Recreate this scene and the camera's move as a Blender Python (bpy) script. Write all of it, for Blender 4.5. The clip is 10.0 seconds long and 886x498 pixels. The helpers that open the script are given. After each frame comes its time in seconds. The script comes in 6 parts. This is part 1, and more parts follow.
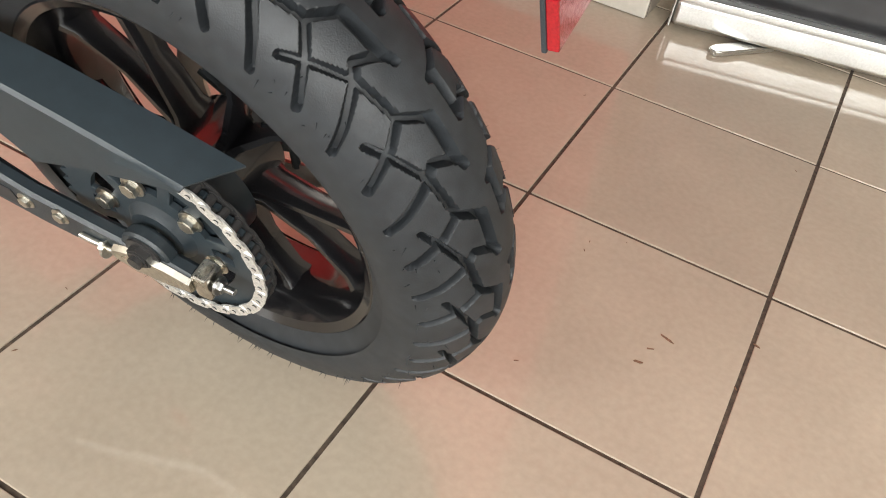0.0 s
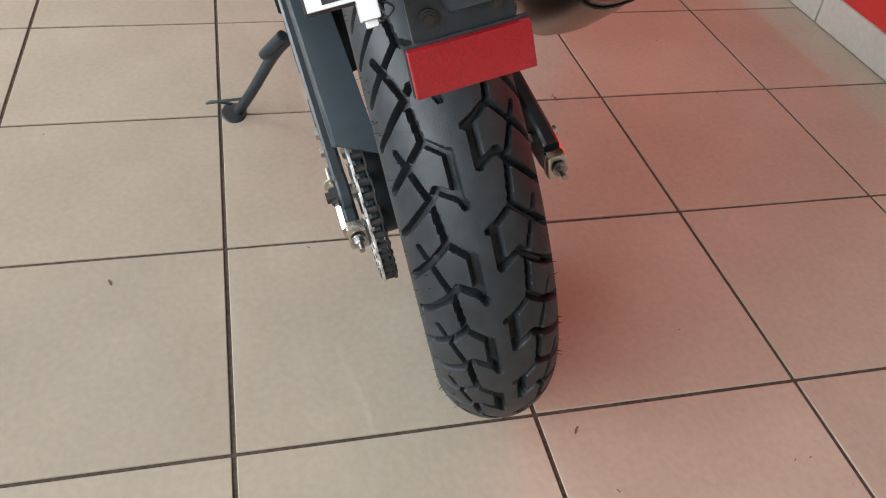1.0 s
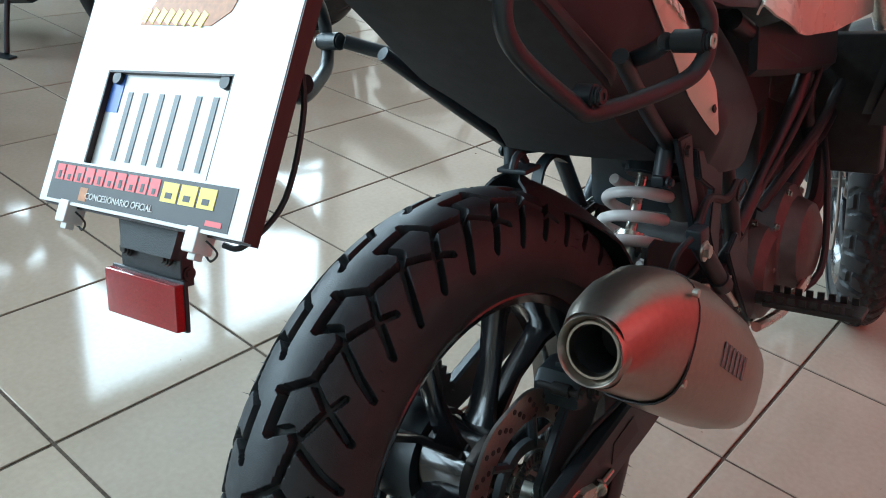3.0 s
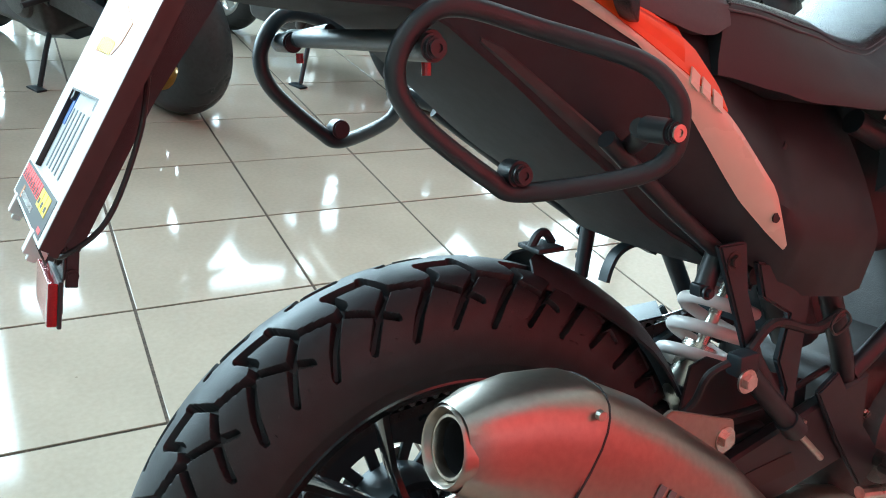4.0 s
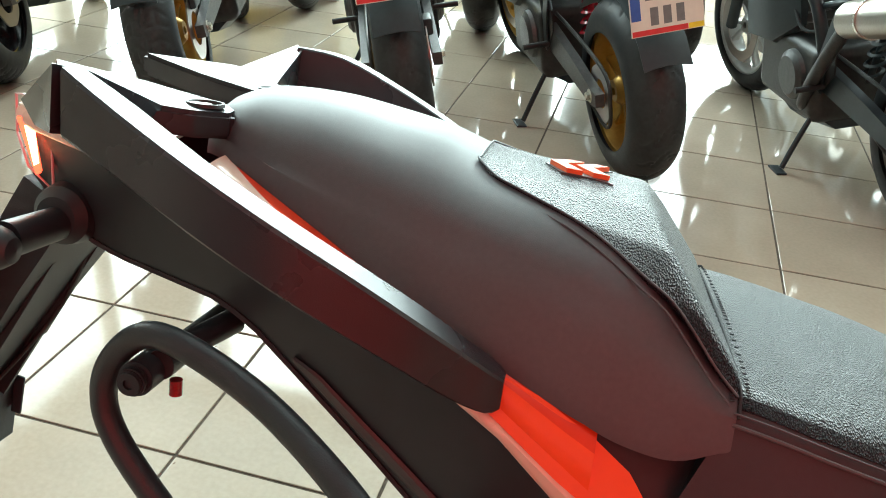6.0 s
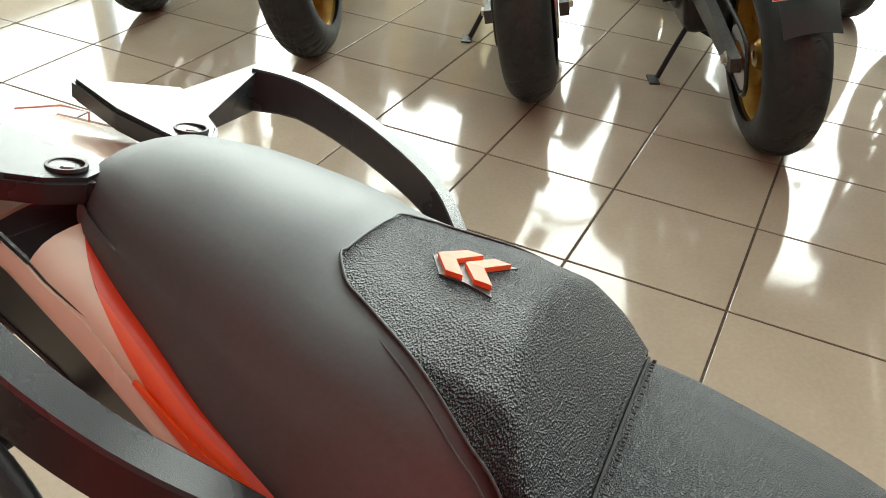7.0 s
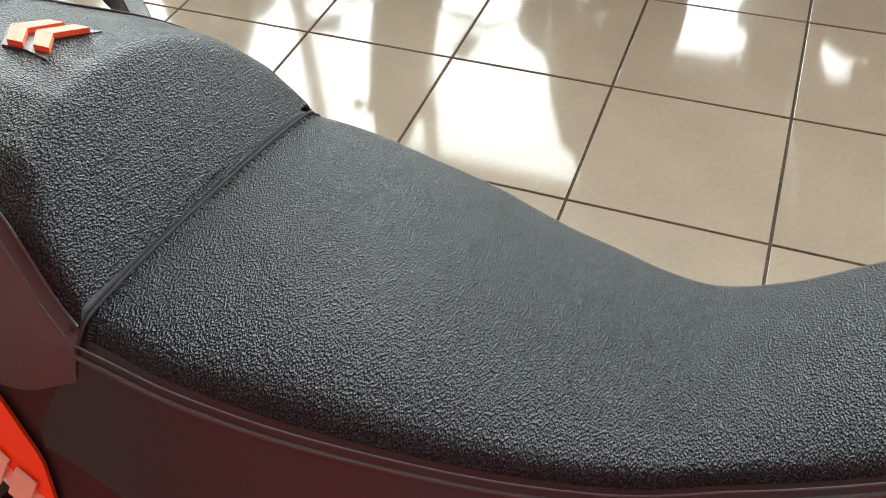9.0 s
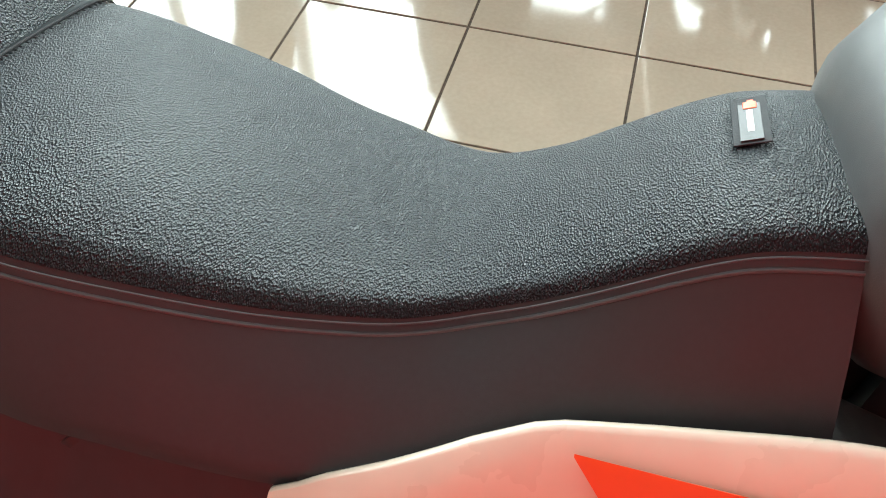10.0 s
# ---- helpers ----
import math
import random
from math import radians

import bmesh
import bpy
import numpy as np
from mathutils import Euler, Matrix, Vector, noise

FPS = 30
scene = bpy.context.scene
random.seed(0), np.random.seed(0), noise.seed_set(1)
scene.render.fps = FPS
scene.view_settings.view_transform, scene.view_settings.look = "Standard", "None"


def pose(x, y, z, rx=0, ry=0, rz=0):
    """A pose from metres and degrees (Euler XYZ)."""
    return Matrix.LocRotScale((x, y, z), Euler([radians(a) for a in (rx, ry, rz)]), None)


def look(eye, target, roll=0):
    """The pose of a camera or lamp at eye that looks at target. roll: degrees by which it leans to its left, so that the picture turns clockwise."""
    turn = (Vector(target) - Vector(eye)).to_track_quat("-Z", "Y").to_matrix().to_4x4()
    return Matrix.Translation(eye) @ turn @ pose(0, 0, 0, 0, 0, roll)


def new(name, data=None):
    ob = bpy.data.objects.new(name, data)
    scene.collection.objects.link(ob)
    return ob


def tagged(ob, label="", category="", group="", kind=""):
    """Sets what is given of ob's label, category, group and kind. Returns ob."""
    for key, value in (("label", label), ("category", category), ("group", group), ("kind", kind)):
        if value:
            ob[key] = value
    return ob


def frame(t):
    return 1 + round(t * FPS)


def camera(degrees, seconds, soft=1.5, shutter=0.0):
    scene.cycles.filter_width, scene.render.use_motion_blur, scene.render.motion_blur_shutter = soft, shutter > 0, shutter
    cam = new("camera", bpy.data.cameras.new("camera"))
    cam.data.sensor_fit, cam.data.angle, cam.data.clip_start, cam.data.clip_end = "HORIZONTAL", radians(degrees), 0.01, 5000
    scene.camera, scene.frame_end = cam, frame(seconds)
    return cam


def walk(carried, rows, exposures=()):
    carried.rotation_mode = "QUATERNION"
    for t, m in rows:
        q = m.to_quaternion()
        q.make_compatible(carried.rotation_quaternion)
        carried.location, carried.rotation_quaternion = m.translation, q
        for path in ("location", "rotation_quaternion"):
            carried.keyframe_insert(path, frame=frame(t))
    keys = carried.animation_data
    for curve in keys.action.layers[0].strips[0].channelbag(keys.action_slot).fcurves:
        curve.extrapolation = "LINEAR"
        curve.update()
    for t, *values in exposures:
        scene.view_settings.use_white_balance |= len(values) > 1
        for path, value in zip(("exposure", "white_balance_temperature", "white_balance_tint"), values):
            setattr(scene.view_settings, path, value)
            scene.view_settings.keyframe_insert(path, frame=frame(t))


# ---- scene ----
cam = camera(55.8, 10.0, 1.0)
PATH = [
    (0, (-0.305, 0.652, 0.861), (0.256, -0.701, -0.5), 9.5),
    (0.2, (-0.357, 0.601, 0.858), (0.449, -0.576, -0.544), 8.5),
    (0.5, (-0.497, 0.521, 0.888), (0.645, -0.389, -0.479), 8.0),
    (1, (-0.673, 0.354, 0.927), (0.783, -0.071, -0.377), 5.8),
    (1.5, (-0.716, 0.169, 0.969), (0.867, 0.098, -0.252), 8.3),
    (2, (-0.698, -0.035, 0.995), (0.94, 0.438, -0.049), 7.8),
    (2.5, (-0.604, -0.171, 1.005), (0.98, 0.607, 0.065), 7.8),
    (2.7, (-0.543, -0.21, 0.998), (0.982, 0.677, 0.057), 7.1),
    (4, (-0.179, -0.455, 1.023), (0.689, 1.108, 0.125), 6.7),
    (4.5, (-0.038, -0.396, 1.042), (0.599, 1.325, 0.248), 5.3),
    (5, (0.068, -0.346, 1.086), (0.242, 1.47, 0.266), 4.4),
    (5.3, (0.154, -0.311, 1.111), (0.107, 1.496, 0.255), 4.8),
    (5.5, (0.23, -0.307, 1.147), (0.091, 1.481, 0.263), 5.2),
    (5.7, (0.289, -0.288, 1.17), (0.045, 1.47, 0.249), 4.9),
    (6.8, (0.418, -0.1, 1.24), (-0.238, 1.406, 0.098), 3.3),
    (7, (0.459, -0.076, 1.254), (-0.237, 1.4, 0.098), 2.9),
    (7.5, (0.512, -0.053, 1.257), (-0.231, 1.357, 0.049), 0.8),
    (8, (0.563, -0.025, 1.251), (-0.178, 1.28, -0.072), -3.2),
    (8.5, (0.63, -0.014, 1.241), (-0.075, 1.233, -0.153), -6.0),
    (9, (0.686, -0.018, 1.223), (0.124, 1.222, -0.242), -4.4),
    (9.5, (0.742, -0.033, 1.226), (0.371, 1.246, -0.266), 0.0),
    (10, (0.764, -0.056, 1.198), (0.468, 1.206, -0.325), 2.0),
]
# the phone's own brightness and white balance on the way
EXPOSURES = [(0.0, 0.46, 7000, 12), (0.5, 0.52, 6500, 11), (1.0, 0.28, 6300, 10), (1.5, 0.26, 5950, 8), (2.0, 0.06, 6000, 4), (2.5, -0.02, 5600, 0), (4.0, 0.8, 5200, -10), (4.5, 0.95, 5200, -10), (5.0, 0.8, 5500, -12), (5.5, 0.56, 5800, -13), (5.7, 0.62, 5900, -12), (7.0, 0.19, 6900, 0), (7.5, 0.12, 6900, 1), (9.0, 0.32, 6600, 2), (9.5, 0.42, 6600, 2), (10.0, 0.62, 6200, -4)]
walk(cam, [(t, look(eye, target, roll)) for t, eye, target, roll in PATH], EXPOSURES)

# ---- world and light ----
world = bpy.data.worlds.new("sky")
scene.world = world
world.use_nodes = True
sky = world.node_tree.nodes.new("ShaderNodeTexSky")
sky.sky_type, sky.sun_disc, sky.sun_elevation, sky.sun_rotation = "NISHITA", False, radians(48), radians(20)
world.node_tree.links.new(sky.outputs[0], world.node_tree.nodes["Background"].inputs[0])
world.node_tree.nodes["Background"].inputs[1].default_value = 0.1

# daylight that enters by the shop windows: x0, x1, z0, z1 of each opening in the window wall
WINDOW_Y = 6.0
OPENINGS = [(-4.5, -3.35, 0.35, 4.4), (-3.25, -2.1, 0.35, 4.4), (-2.0, -0.5, 0.35, 4.4), (-0.35, 0.95, 0.35, 2.75), (1.1, 2.3, 0.35, 2.75), (2.5, 3.9, 0.35, 4.4), (4.05, 5.4, 0.35, 4.4)]
for n, (x0, x1, z0, z1) in enumerate(OPENINGS):
    lamp = bpy.data.lights.new("window_daylight", "AREA")
    lamp.shape, lamp.size, lamp.size_y = "RECTANGLE", x1 - x0 - 0.06, z1 - z0 - 0.06
    lamp.energy, lamp.color = 40.0 * lamp.size * lamp.size_y, (0.93, 0.98, 1.0)
    new("window_daylight", lamp).matrix_world = look(((x0 + x1) / 2, WINDOW_Y - 0.06, (z0 + z1) / 2), ((x0 + x1) / 2, 0, (z0 + z1) / 2))

# two tall openings in the rear wall: y0, y1, z0, z1
REAR_OPENINGS = [(2.9, 4.25, 0.9, 4.2), (4.4, 5.75, 0.9, 4.2)]
for y0, y1, z0, z1 in REAR_OPENINGS:
    lamp = bpy.data.lights.new("window_daylight", "AREA")
    lamp.shape, lamp.size, lamp.size_y = "RECTANGLE", y1 - y0 - 0.06, z1 - z0 - 0.06
    lamp.energy, lamp.color = 24.0 * lamp.size * lamp.size_y, (0.93, 0.98, 1.0)
    new("window_daylight", lamp).matrix_world = look((-4.54, (y0 + y1) / 2, (z0 + z1) / 2), (0, (y0 + y1) / 2, (z0 + z1) / 2))


# ---- materials ----
def material(name, colour, rough=0.5, metal=0.0, grain=0.0, scale=60.0, bump=0.0, bump_scale=400.0, stain=0.0, stain_scale=4.0,
             coat=0.0, rough_var=0.0, emission=0.0, cells=False, per_object=0.0, alpha_glass=0.0, relief=0.001, spec=0.5, stretch=(1, 1, 1), tips=None):
    """A surface with fine grain, broad stains and relief; sizes in parts per metre."""
    m = bpy.data.materials.new(name)
    m.use_nodes = True
    nodes, links = m.node_tree.nodes, m.node_tree.links
    b = nodes["Principled BSDF"]
    b.inputs["Roughness"].default_value, b.inputs["Metallic"].default_value = rough, metal
    b.inputs["Coat Weight"].default_value, b.inputs["Coat Roughness"].default_value = coat, 0.08
    b.inputs["Transmission Weight"].default_value, b.inputs["Specular IOR Level"].default_value = alpha_glass, spec
    where = nodes.new("ShaderNodeTexCoord")
    base = nodes.new("ShaderNodeRGB")
    base.outputs[0].default_value = (*colour, 1)
    out = base.outputs[0]

    def noise_tex(s, detail=4.0):
        t = nodes.new("ShaderNodeTexNoise")
        t.inputs["Scale"].default_value, t.inputs["Detail"].default_value = s, detail
        links.new(where.outputs["Object"], t.inputs["Vector"])
        return t.outputs["Fac"]

    def shade(out, fac, amount):
        ramp = nodes.new("ShaderNodeMapRange")
        ramp.inputs["From Min"].default_value, ramp.inputs["From Max"].default_value = 0.3, 0.7
        ramp.inputs["To Min"].default_value, ramp.inputs["To Max"].default_value = 1 - amount, 1 + amount
        links.new(fac, ramp.inputs["Value"])
        mix = nodes.new("ShaderNodeVectorMath")
        mix.operation = "SCALE"
        links.new(out, mix.inputs[0]), links.new(ramp.outputs[0], mix.inputs["Scale"])
        return mix.outputs[0]

    if grain:
        out = shade(out, noise_tex(scale), grain)
    if stain:
        out = shade(out, noise_tex(stain_scale, 6.0), stain)
    if per_object:
        info = nodes.new("ShaderNodeObjectInfo")
        spread = nodes.new("ShaderNodeMapRange")
        spread.inputs["To Min"].default_value, spread.inputs["To Max"].default_value = 0.3, 0.7
        links.new(info.outputs["Random"], spread.inputs["Value"])
        out = shade(out, spread.outputs[0], per_object)
    links.new(out, b.inputs["Base Color"])
    if rough_var:
        r = nodes.new("ShaderNodeMapRange")
        r.inputs["To Min"].default_value, r.inputs["To Max"].default_value = max(0.02, rough - rough_var), rough + rough_var
        links.new(noise_tex(stain_scale * 3, 5.0), r.inputs["Value"]), links.new(r.outputs[0], b.inputs["Roughness"])
    if bump:
        h = nodes.new("ShaderNodeBump")
        h.inputs["Strength"].default_value, h.inputs["Distance"].default_value = bump, relief
        if cells:
            v = nodes.new("ShaderNodeTexVoronoi")
            v.inputs["Scale"].default_value = bump_scale
            bend = nodes.new("ShaderNodeTexNoise")
            bend.inputs["Scale"].default_value = bump_scale * 0.5
            links.new(where.outputs["Object"], bend.inputs["Vector"])
            add = nodes.new("ShaderNodeVectorMath")
            add.operation = "MULTIPLY_ADD"
            add.inputs[1].default_value = (0.0015, 0.0015, 0.0015)
            links.new(bend.outputs["Color"], add.inputs[0]), links.new(where.outputs["Object"], add.inputs[2])
            pull = nodes.new("ShaderNodeVectorMath")
            pull.operation = "MULTIPLY"
            pull.inputs[1].default_value = stretch
            links.new(add.outputs[0], pull.inputs[0]), links.new(pull.outputs[0], v.inputs["Vector"])
            links.new(v.outputs["Distance"], h.inputs["Height"])
            # the grain's glints, painted into the base colour as paler tips
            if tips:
                glint = nodes.new("ShaderNodeMapRange")
                glint.inputs["From Min"].default_value, glint.inputs["From Max"].default_value = 0.16, 0.42
                glint.inputs["To Min"].default_value, glint.inputs["To Max"].default_value = 1.0, 0.0
                links.new(v.outputs["Distance"], glint.inputs["Value"])
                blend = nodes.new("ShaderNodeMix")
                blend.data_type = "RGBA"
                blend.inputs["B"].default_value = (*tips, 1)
                links.new(glint.outputs[0], blend.inputs["Factor"]), links.new(out, blend.inputs["A"])
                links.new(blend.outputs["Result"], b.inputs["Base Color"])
        else:
            links.new(noise_tex(bump_scale, 3.0), h.inputs["Height"])
        links.new(h.outputs[0], b.inputs["Normal"])
    if emission:
        b.inputs["Emission Color"].default_value, b.inputs["Emission Strength"].default_value = (*colour, 1), emission
    return m


TILE = material("glazed_tile", (0.40, 0.34, 0.268), 0.075, spec=0.37, grain=0.05, scale=90, stain=0.06, stain_scale=5, rough_var=0.035, bump=0.05, bump_scale=25, per_object=0.05)
GROUT = material("grout", (0.075, 0.055, 0.04), 0.9, grain=0.4, scale=120, stain=0.3)
SKIRT = material("grey_skirting_tile", (0.50, 0.47, 0.42), 0.25, grain=0.06, stain=0.08, per_object=0.06)
RED_WALL = material("red_wall_paint", (0.56, 0.032, 0.026), 0.5, grain=0.04, stain=0.05, bump=0.2, bump_scale=150)
CREAM_WALL = material("cream_wall_paint", (0.31, 0.27, 0.225), 0.7, grain=0.03, stain=0.05, bump=0.2, bump_scale=120)
WHITE_WALL = material("white_plinth_paint", (0.70, 0.68, 0.65), 0.8, grain=0.03, stain=0.04)
CEILING = material("grey_ceiling_panels", (0.40, 0.40, 0.40), 0.85, grain=0.05, stain=0.08)
YELLOW = material("yellow_paint", (0.75, 0.55, 0.10), 0.45, grain=0.05, stain=0.06)
ALU = material("brushed_aluminium", (0.62, 0.62, 0.60), 0.32, 1.0, grain=0.08, scale=200, rough_var=0.08)
STEEL = material("zinc_plated_steel", (0.60, 0.58, 0.52), 0.28, 1.0, grain=0.15, scale=150, rough_var=0.1)
SILENCER = material("satin_stainless_steel", (0.38, 0.345, 0.30), 0.33, 1.0, grain=0.06, scale=160, bump=0.08, bump_scale=900, rough_var=0.06)
CHROME = material("bright_chain_steel", (0.36, 0.36, 0.35), 0.28, 1.0, grain=0.2, scale=300)
# the window's reflection on the chain, put into a brighter plate colour
LIT_LINK = material("lit_outer_link_plate", (0.88, 0.88, 0.86), 0.42, 0.85, grain=0.2, scale=300)
BRAKE = material("drilled_brake_steel", (0.42, 0.38, 0.35), 0.32, 1.0, grain=0.1, scale=300)
RUBBER = material("tyre_rubber", (0.020, 0.023, 0.026), 0.50, spec=0.38, grain=0.2, scale=70, stain=0.25, stain_scale=9, bump=0.25, bump_scale=700, rough_var=0.1)
PLASTIC = material("textured_black_plastic", (0.021, 0.027, 0.032), 0.46, grain=0.12, scale=200, stain=0.12, stain_scale=7, bump=0.35, bump_scale=1400, rough_var=0.06)
SATIN = material("satin_black_plastic", (0.021, 0.030, 0.036), 0.42, spec=0.4, grain=0.1, stain=0.12, bump=0.12, bump_scale=1500, rough_var=0.06)
GREY_PLASTIC = material("charcoal_plastic", (0.075, 0.078, 0.082), 0.42, grain=0.08, stain=0.08, bump=0.2, bump_scale=1500)
GLOSS = material("gloss_black_paint", (0.008, 0.008, 0.009), 0.16, coat=0.35, grain=0.1, stain=0.1)
FRAME = material("powder_coated_steel", (0.016, 0.023, 0.028), 0.40, grain=0.15, stain=0.15, bump=0.2, bump_scale=900, rough_var=0.08)
WHITE = material("warm_white_bodywork_plastic", (0.74, 0.62, 0.51), 0.28, coat=0.4, grain=0.02, stain=0.03, rough_var=0.04)
ORANGE = material("orange_decal", (0.82, 0.085, 0.012), 0.28, coat=0.4, grain=0.03, stain=0.03)
# the orange darkened: shadow next to the seat put into the colour
SHADED_ORANGE = material("shaded_orange_plastic", (0.66, 0.045, 0.010), 0.32, coat=0.3, grain=0.03, stain=0.03)
ORANGE_RUBBER = material("orange_rubber", (0.85, 0.16, 0.05), 0.5, grain=0.05)
VINYL = material("smooth_seat_vinyl", (0.064, 0.079, 0.088), 0.50, spec=0.5, grain=0.06, scale=300, stain=0.08, stain_scale=10, bump=0.12, bump_scale=1800, rough_var=0.05)
# the cushion vinyl made darker, with the rider flank's shade in its colour
SHADED_VINYL = material("shaded_seat_flank_vinyl", (0.020, 0.029, 0.035), 0.52, grain=0.06, scale=300, stain=0.08, stain_scale=10, bump=0.12, bump_scale=1800, rough_var=0.05)
# tips adds painted glints to the grain
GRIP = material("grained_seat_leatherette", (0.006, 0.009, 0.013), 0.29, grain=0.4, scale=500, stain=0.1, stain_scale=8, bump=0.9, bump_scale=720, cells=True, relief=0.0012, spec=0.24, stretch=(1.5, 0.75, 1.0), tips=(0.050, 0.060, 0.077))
CHARCOAL = material("dark_moulded_plastic", (0.045, 0.050, 0.054), 0.42, grain=0.1, stain=0.1, bump=0.2, bump_scale=1400)
PAPER = material("white_board", (0.70, 0.71, 0.71), 0.35, grain=0.02, stain=0.04, stain_scale=12)
MATT = material("matt_black_moulding", (0.028, 0.031, 0.035), 0.85, grain=0.15, stain=0.1, bump=0.3, bump_scale=900)
BOARD_EDGE = material("dark_board_edge", (0.03, 0.02, 0.02), 0.5, grain=0.2)
FILM = material("plate_film", (0.62, 0.64, 0.66), 0.3, grain=0.05, stain=0.12, stain_scale=25, bump=0.5, bump_scale=40)
INK = material("black_ink", (0.02, 0.02, 0.022), 0.5, grain=0.1)
RED_INK = material("red_ink", (0.62, 0.03, 0.04), 0.4, grain=0.1)
YELLOW_INK = material("yellow_ink", (0.80, 0.62, 0.03), 0.4, grain=0.1)
BLUE_INK = material("blue_band", (0.03, 0.10, 0.40), 0.4, grain=0.1)
BROWN_INK = material("brown_print", (0.42, 0.16, 0.04), 0.5, grain=0.2, scale=200)
GREY_INK = material("grey_print", (0.16, 0.17, 0.18), 0.5, grain=0.1)
LENS_RED = material("red_reflector_plastic", (0.26, 0.006, 0.011), 0.14, coat=0.5, grain=0.2, scale=700, bump=0.12, bump_scale=300, cells=True)
LAMP_RED = material("lit_red_lamp", (1.0, 0.075, 0.035), 0.2, emission=2.6)
LAMP_GLOW = material("glowing_red_lens", (0.75, 0.03, 0.03), 0.12, emission=0.28, bump=0.2, bump_scale=250, cells=True)
LAMP_CORE = material("lit_lamp_core", (1.0, 0.42, 0.20), 0.2, emission=7.0)
LENS_PINK = material("pale_red_clear_plastic", (0.70, 0.42, 0.42), 0.12, coat=0.5, grain=0.1)
LENS_CLEAR = material("clear_indicator_lens", (0.16, 0.15, 0.15), 0.1, coat=0.5, bump=0.5, bump_scale=500, cells=True)
SPRING = material("white_spring_paint", (0.72, 0.68, 0.66), 0.35, coat=0.2, grain=0.06, stain=0.08)
GOLD = material("gold_anodised_rim", (0.48, 0.29, 0.07), 0.34, 0.7, grain=0.08, stain=0.1)
SILVER_RIM = material("silver_painted_rim", (0.55, 0.55, 0.54), 0.33, 0.6, grain=0.06, stain=0.1)
RED_PAINT = material("red_wheel_paint", (0.45, 0.02, 0.04), 0.2, coat=0.6, stain=0.05)
ENGINE = material("cast_engine_alloy", (0.10, 0.10, 0.10), 0.45, 0.6, grain=0.15, stain=0.2, bump=0.4, bump_scale=500)
DARK_ENGINE = material("dark_engine_casting", (0.035, 0.034, 0.034), 0.45, 0.3, grain=0.2, stain=0.2, bump=0.4, bump_scale=500)
PLATE_WHITE = material("number_plate_white", (0.72, 0.70, 0.64), 0.3, grain=0.03)
BANNER = material("dark_banner_print", (0.02, 0.02, 0.022), 0.3, grain=0.3, scale=8, stain=0.8, stain_scale=3)
GLASS = material("window_glass", (0.95, 0.97, 0.97), 0.02, alpha_glass=1.0)
RAIL = material("satin_rail_plastic", (0.021, 0.026, 0.031), 0.27, grain=0.08, stain=0.1, bump=0.15, bump_scale=1500, rough_var=0.05)
DIRT = material("brown_floor_dirt", (0.16, 0.085, 0.05), 0.9, grain=0.4, scale=300)
STONE = material("pale_street_stone", (0.5, 0.48, 0.45), 0.9, grain=0.1, stain=0.1)


# ---- building helpers ----
def part(name, bm, mat, parent=None, label="", sharp=32, smooth=True, even=True):
    """Link a bmesh as one mesh object under a thing or a part."""
    bmesh.ops.recalc_face_normals(bm, faces=bm.faces)
    me = bpy.data.meshes.new(name)
    bm.to_mesh(me)
    bm.free()
    if smooth:
        me.shade_smooth()
        me.set_sharp_from_angle(angle=radians(sharp))
    me.materials.append(mat)
    ob = new(name, me)
    if smooth and even:
        ob.modifiers.new("even_normals", "WEIGHTED_NORMAL").keep_sharp = True
    ob.parent = parent
    return tagged(ob, label)


def join(*bms):
    a = bms[0]
    for b in bms[1:]:
        me = bpy.data.meshes.new("tmp")
        b.to_mesh(me)
        b.free()
        a.from_mesh(me)
        bpy.data.meshes.remove(me)
    return a


def moved(bm, m):
    bmesh.ops.transform(bm, matrix=m, verts=bm.verts)
    return bm


def block(lo, hi, bevel=0.0, segments=2):
    bm = bmesh.new()
    bmesh.ops.create_cube(bm, size=1)
    for v in bm.verts:
        v.co = [lo[i] + (v.co[i] + 0.5) * (hi[i] - lo[i]) for i in range(3)]
    if bevel:
        bmesh.ops.bevel(bm, geom=list(bm.edges), offset=bevel, segments=segments, profile=0.5, affect="EDGES")
    return bm


def rod(p0, p1, r, r1=None, n=14, bevel=0.0):
    """A round bar from p0 to p1."""
    p0, p1 = Vector(p0), Vector(p1)
    bm = bmesh.new()
    d = p1 - p0
    bmesh.ops.create_cone(bm, cap_ends=True, segments=n, radius1=r, radius2=r if r1 is None else r1, depth=d.length)
    if bevel:
        bmesh.ops.bevel(bm, geom=[e for e in bm.edges if len(e.link_faces) == 2 and any(len(f.verts) > 4 for f in e.link_faces)], offset=bevel, segments=2, affect="EDGES")
    return moved(bm, Matrix.Translation((p0 + p1) / 2) @ d.to_track_quat("Z", "Y").to_matrix().to_4x4())


def spline(points, step=6, closed=False):
    """Points on a smooth curve through the given ones."""
    p = [Vector(q) for q in points]
    n = len(p)
    out = []
    for i in range(n if closed else n - 1):
        a, b, c, d = (p[(i + k) % n] if closed else p[min(max(i + k, 0), n - 1)] for k in (-1, 0, 1, 2))
        for j in range(step):
            t = j / step
            out.append(0.5 * (2 * b + (c - a) * t + (2 * a - 5 * b + 4 * c - d) * t * t + (3 * b - a - 3 * c + d) * t ** 3))
    if not closed:
        out.append(p[-1])
    return out


